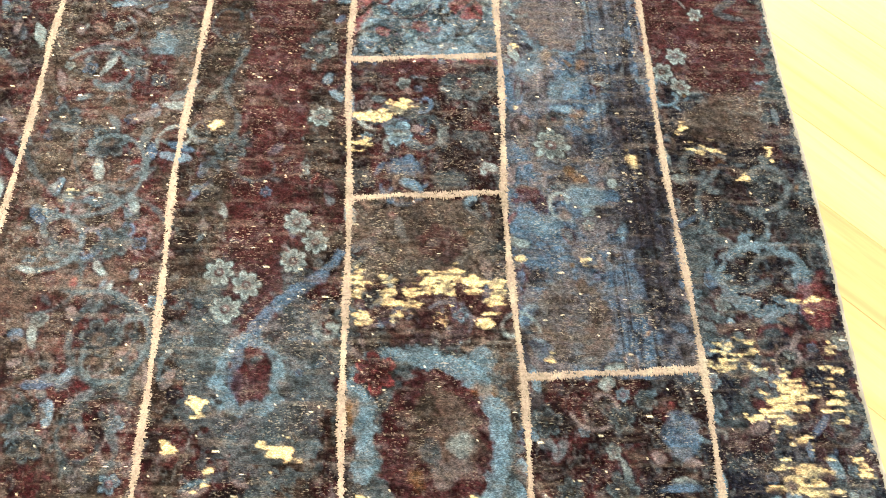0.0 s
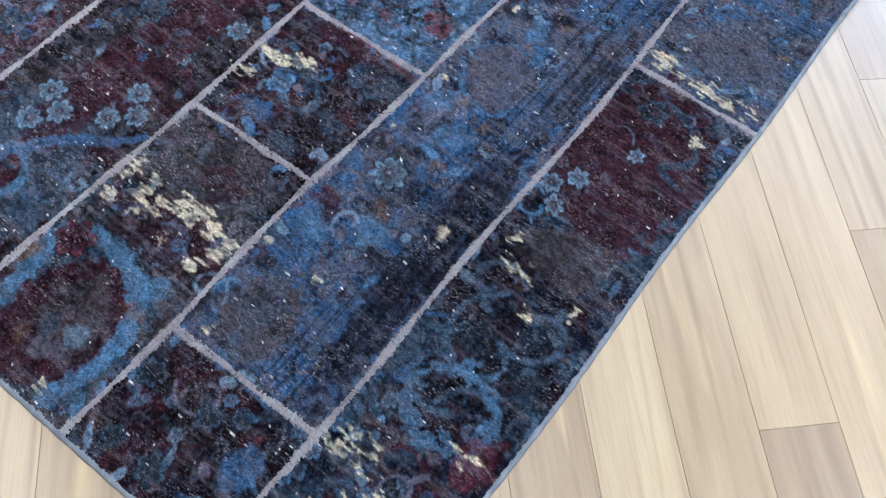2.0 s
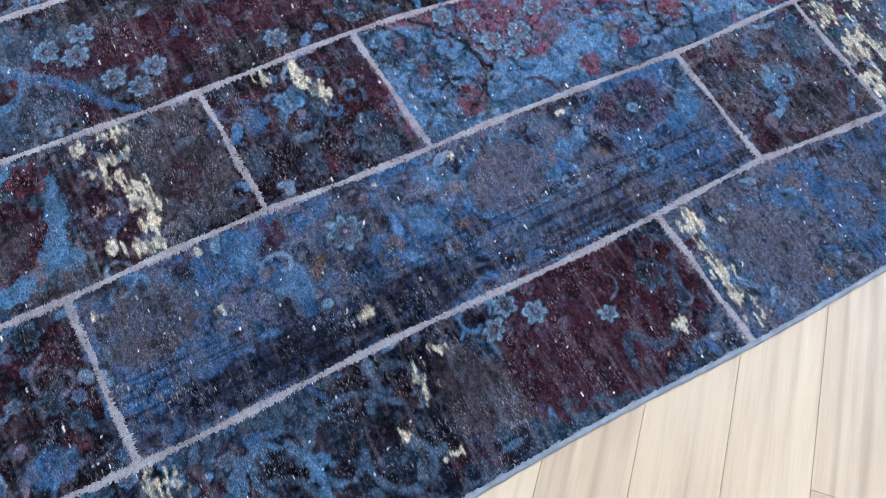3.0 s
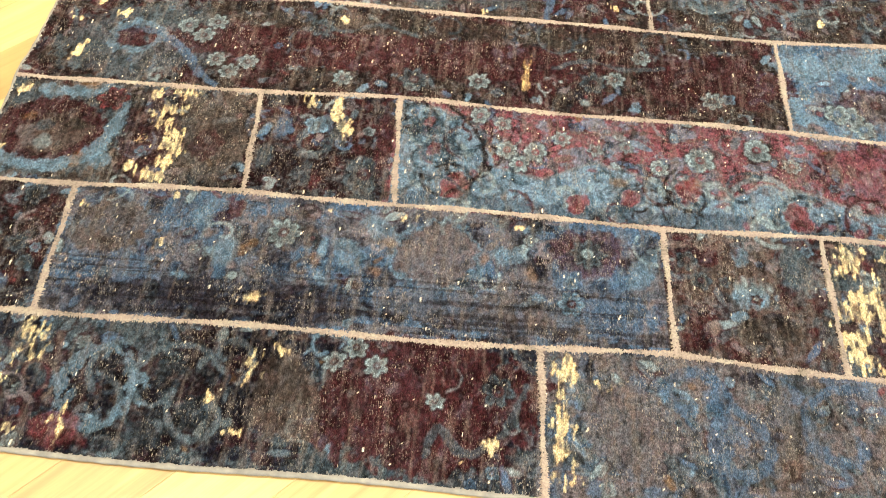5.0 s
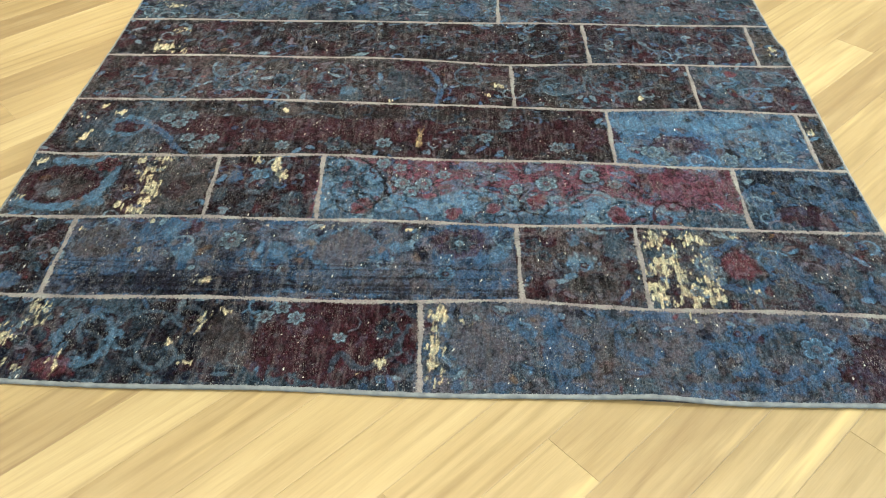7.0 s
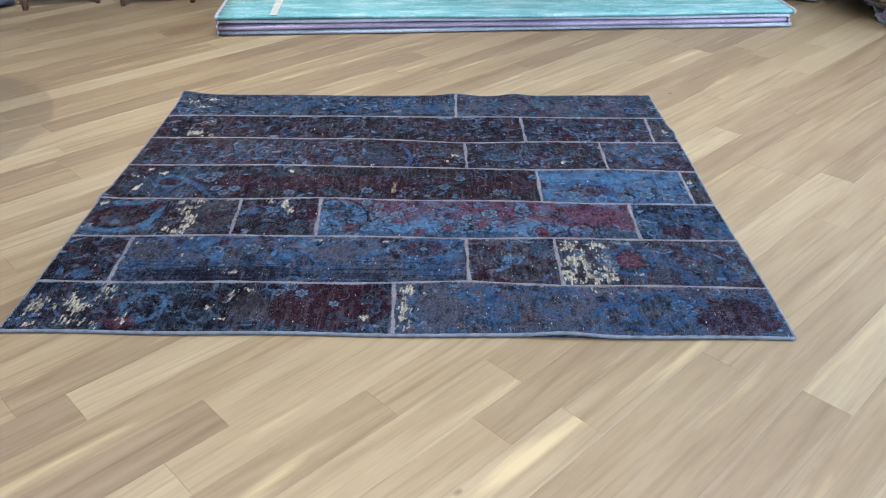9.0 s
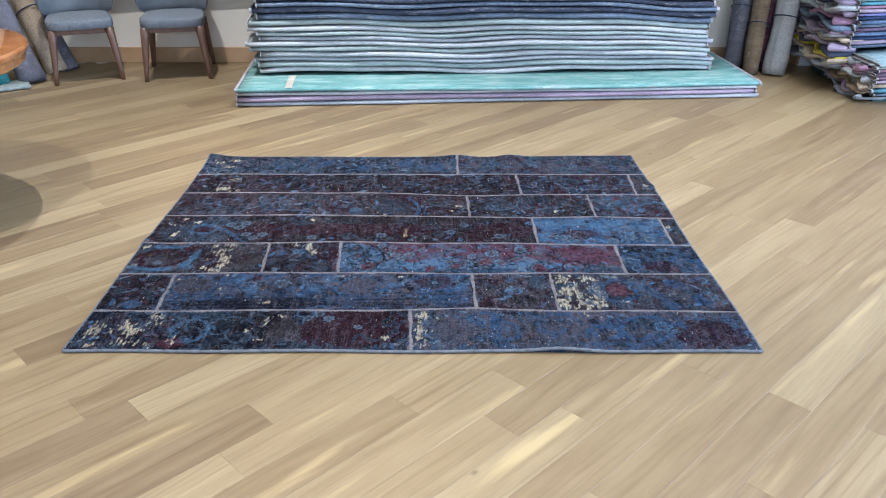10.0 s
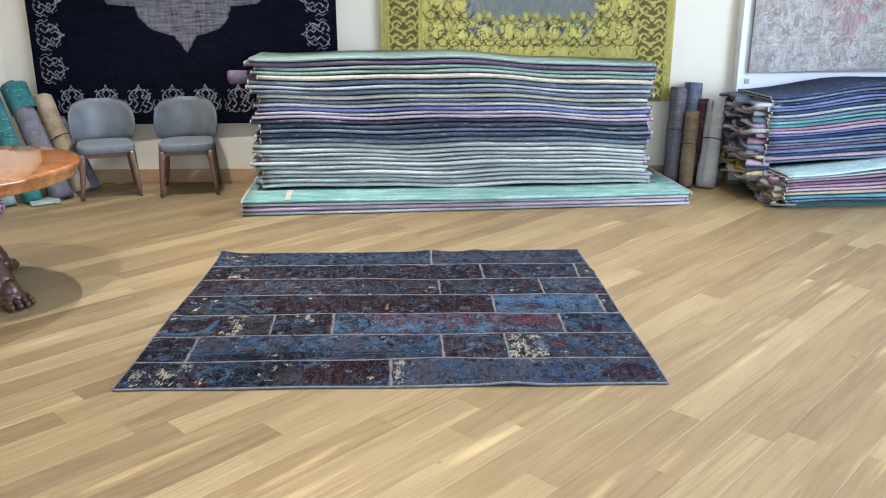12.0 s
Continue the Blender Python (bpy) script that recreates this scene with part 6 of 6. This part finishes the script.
for n_leg, deg in enumerate((-29, 92, 211)):
    a = radians(deg)
    bm = bmesh.new()
    rows = []
    for k in range(13):
        f = k / 12
        rad = 0.12 + 0.30 * f
        z = 0.30 - 0.02 * f - 0.20 * f ** 2 + 0.05 * math.sin(f * math.pi)
        w = 0.060 - 0.022 * math.sin(f * math.pi)
        t = Vector((math.cos(a), math.sin(a), 0))
        s = Vector((-t.y, t.x, 0))
        c = t * rad + Vector((0, 0, z))
        rows.append([bm.verts.new(c + s * w * math.cos(b) + Vector((0, 0, w * 1.2 * math.sin(b)))) for b in [2 * math.pi * j / 12 for j in range(12)]])
    for p, q in zip(rows, rows[1:]):
        for j in range(12):
            bm.faces.new((p[j], p[(j + 1) % 12], q[(j + 1) % 12], q[j]))
    bm.faces.new(rows[0])
    bm.faces.new(rows[-1][::-1])
    leg = part("leg", bm, M_CARVED, table, "carved mahogany leg ending in a claw foot", True)
    bm = bmesh.new()
    t = Vector((math.cos(a), math.sin(a), 0))
    s = Vector((-t.y, t.x, 0))
    def lump(c, rx, rz, ry):
        m = Matrix.Translation(c) @ Matrix(((t.x * rx, s.x * ry, 0, 0), (t.y * rx, s.y * ry, 0, 0), (0, 0, rz, 0), (0, 0, 0, 1)))
        bmesh.ops.create_uvsphere(bm, u_segments=14, v_segments=9, radius=1.0, matrix=m)
    lump(t * 0.40 + Vector((0, 0, 0.085)), 0.075, 0.075, 0.062)
    lump(t * 0.42 + Vector((0, 0, 0.052)), 0.07, 0.05, 0.075)
    for j in range(4):
        o = (j - 1.5) * 0.040
        lump(t * (0.475 - abs(j - 1.5) * 0.012) + s * o + Vector((0, 0, 0.036)), 0.050, 0.034, 0.021)
        lump(t * (0.515 - abs(j - 1.5) * 0.014) + s * o * 1.06 + Vector((0, 0, 0.024)), 0.026, 0.023, 0.018)
    part("claw_foot", bm, M_CARVED, leg, "carved lion paw with four toes", True)
tagged(table, "round burl wood pedestal table with carved claw feet", "table")

# small paper tag on the white wall
bm = bmesh.new()
box(bm, 4.255, 4.298, PIER_Y - 0.006, PIER_Y, 0.895, 0.94, 0.002)
tagged(part("wall_tag", bm, plain("grey_tag", (0.36, 0.36, 0.36), (0.42, 0.42, 0.42))), "small grey tag fixed to the white wall", "tag")
# pale stripe woven in the teal rug on top of the low stack
bm = bmesh.new()
box(bm, 0.325, 0.372, -0.004, 0.33, z_low + 0.004, z_low + 0.0075, 0.001)
stripe = part("stripe", bm, CLOTH["cream"], low_stack[-1], "cream stripe woven across the rug")

# ---------------------------------------------------------------- oak floor
floor = tagged(empty("floor"), "light oak plank floor laid on the diagonal", "floor", kind="structure")
PLANK_W, PLANK_V0 = 0.14, 0.135
PLANK_MESH = {}


def plank_mesh(length, m):
    if (length, m.name) not in PLANK_MESH:
        bm = bmesh.new()
        vs = [(0.0002, 0.0002, -0.0005), (length - 0.0002, 0.0002, -0.0005), (length - 0.0002, PLANK_W - 0.0002, -0.0005), (0.0002, PLANK_W - 0.0002, -0.0005)]
        top = [(0.0007, 0.0007, 0), (length - 0.0007, 0.0007, 0), (length - 0.0007, PLANK_W - 0.0007, 0), (0.0007, PLANK_W - 0.0007, 0)]
        low = [bm.verts.new((x, y, -0.02)) for x, y, z in vs]
        mid = [bm.verts.new(p) for p in vs]
        up = [bm.verts.new(p) for p in top]
        for a, b in ((low, mid), (mid, up)):
            for j in range(4):
                bm.faces.new((a[j], a[(j + 1) % 4], b[(j + 1) % 4], b[j]))
        bm.faces.new(up)
        bm.normal_update()
        me = bpy.data.meshes.new("plank")
        bm.to_mesh(me)
        bm.free()
        me.materials.append(m)
        PLANK_MESH[(length, m.name)] = me
    return PLANK_MESH[(length, m.name)]


# u runs along the planks (towards +x, +y), v across them (towards +x, -y)
JOINTS = {1: -0.10, 3: -0.49, 4: 0.29, 7: 2.77, 8: 2.87, 9: 0.97, 10: 1.45, 11: 0.73, 12: 1.50, 13: 1.06, 15: 1.65, -13: 1.34}
far_verts, far_faces = [], []
rr = random.Random(21)
near = 0
for k in range(-70, 80):
    v = PLANK_V0 + PLANK_W * k
    u = JOINTS.get(k, rr.uniform(-1.5, 1.5)) - 13.0
    pieces = []
    # lay the strip outwards from its known joint
    start = u + 13.0
    a = start
    while a < 11:
        length = rr.choice((0.9, 1.2, 1.5, 1.8, 2.1, 2.4))
        pieces.append((a, length))
        a += length
    a = start
    while a > -11:
        length = rr.choice((0.9, 1.2, 1.5, 1.8, 2.1, 2.4))
        a -= length
        pieces.append((a, length))
    for a, length in pieces:
        uc, vc = a + length / 2, v + PLANK_W / 2
        x, y = (uc + vc) / math.sqrt(2), (uc - vc) / math.sqrt(2)
        if not (ROOM_X0 - 0.6 < x < ROOM_X1 + 0.6 and ROOM_Y0 - 0.6 < y < ROOM_Y1 + 0.6):
            continue
        # the plank's own x is u, its own y is -v
        rot = Matrix.Translation(((a + v + PLANK_W) / math.sqrt(2), (a - v - PLANK_W) / math.sqrt(2), 0)) @ Matrix.Rotation(math.pi / 4, 4, "Z")
        if math.hypot(x - 1.3, y - 0.4) < 3.75 and near < 298:
            near += 1
            ob = new("plank", plank_mesh(length, M_OAK))
            ob.matrix_world = rot
            ob.parent = floor
        else:
            n0 = len(far_verts)
            for px, py, pz in ((0.001, 0.001, 0), (length - 0.001, 0.001, 0), (length - 0.001, PLANK_W - 0.001, 0), (0.001, PLANK_W - 0.001, 0),
                               (0, 0, -0.004), (length, 0, -0.004), (length, PLANK_W, -0.004), (0, PLANK_W, -0.004)):
                far_verts.append(tuple(rot @ Vector((px, py, pz))))
            far_faces.append((n0, n0 + 1, n0 + 2, n0 + 3))
            for j in range(4):
                far_faces.append((n0 + 4 + j, n0 + 4 + (j + 1) % 4, n0 + (j + 1) % 4, n0 + j))
me = bpy.data.meshes.new("planks")
me.from_pydata(far_verts, [], far_faces)
me.materials.append(M_OAK_FAR)
ob = new("planks", me)
ob.parent = floor
ob["kind"] = "stuff"
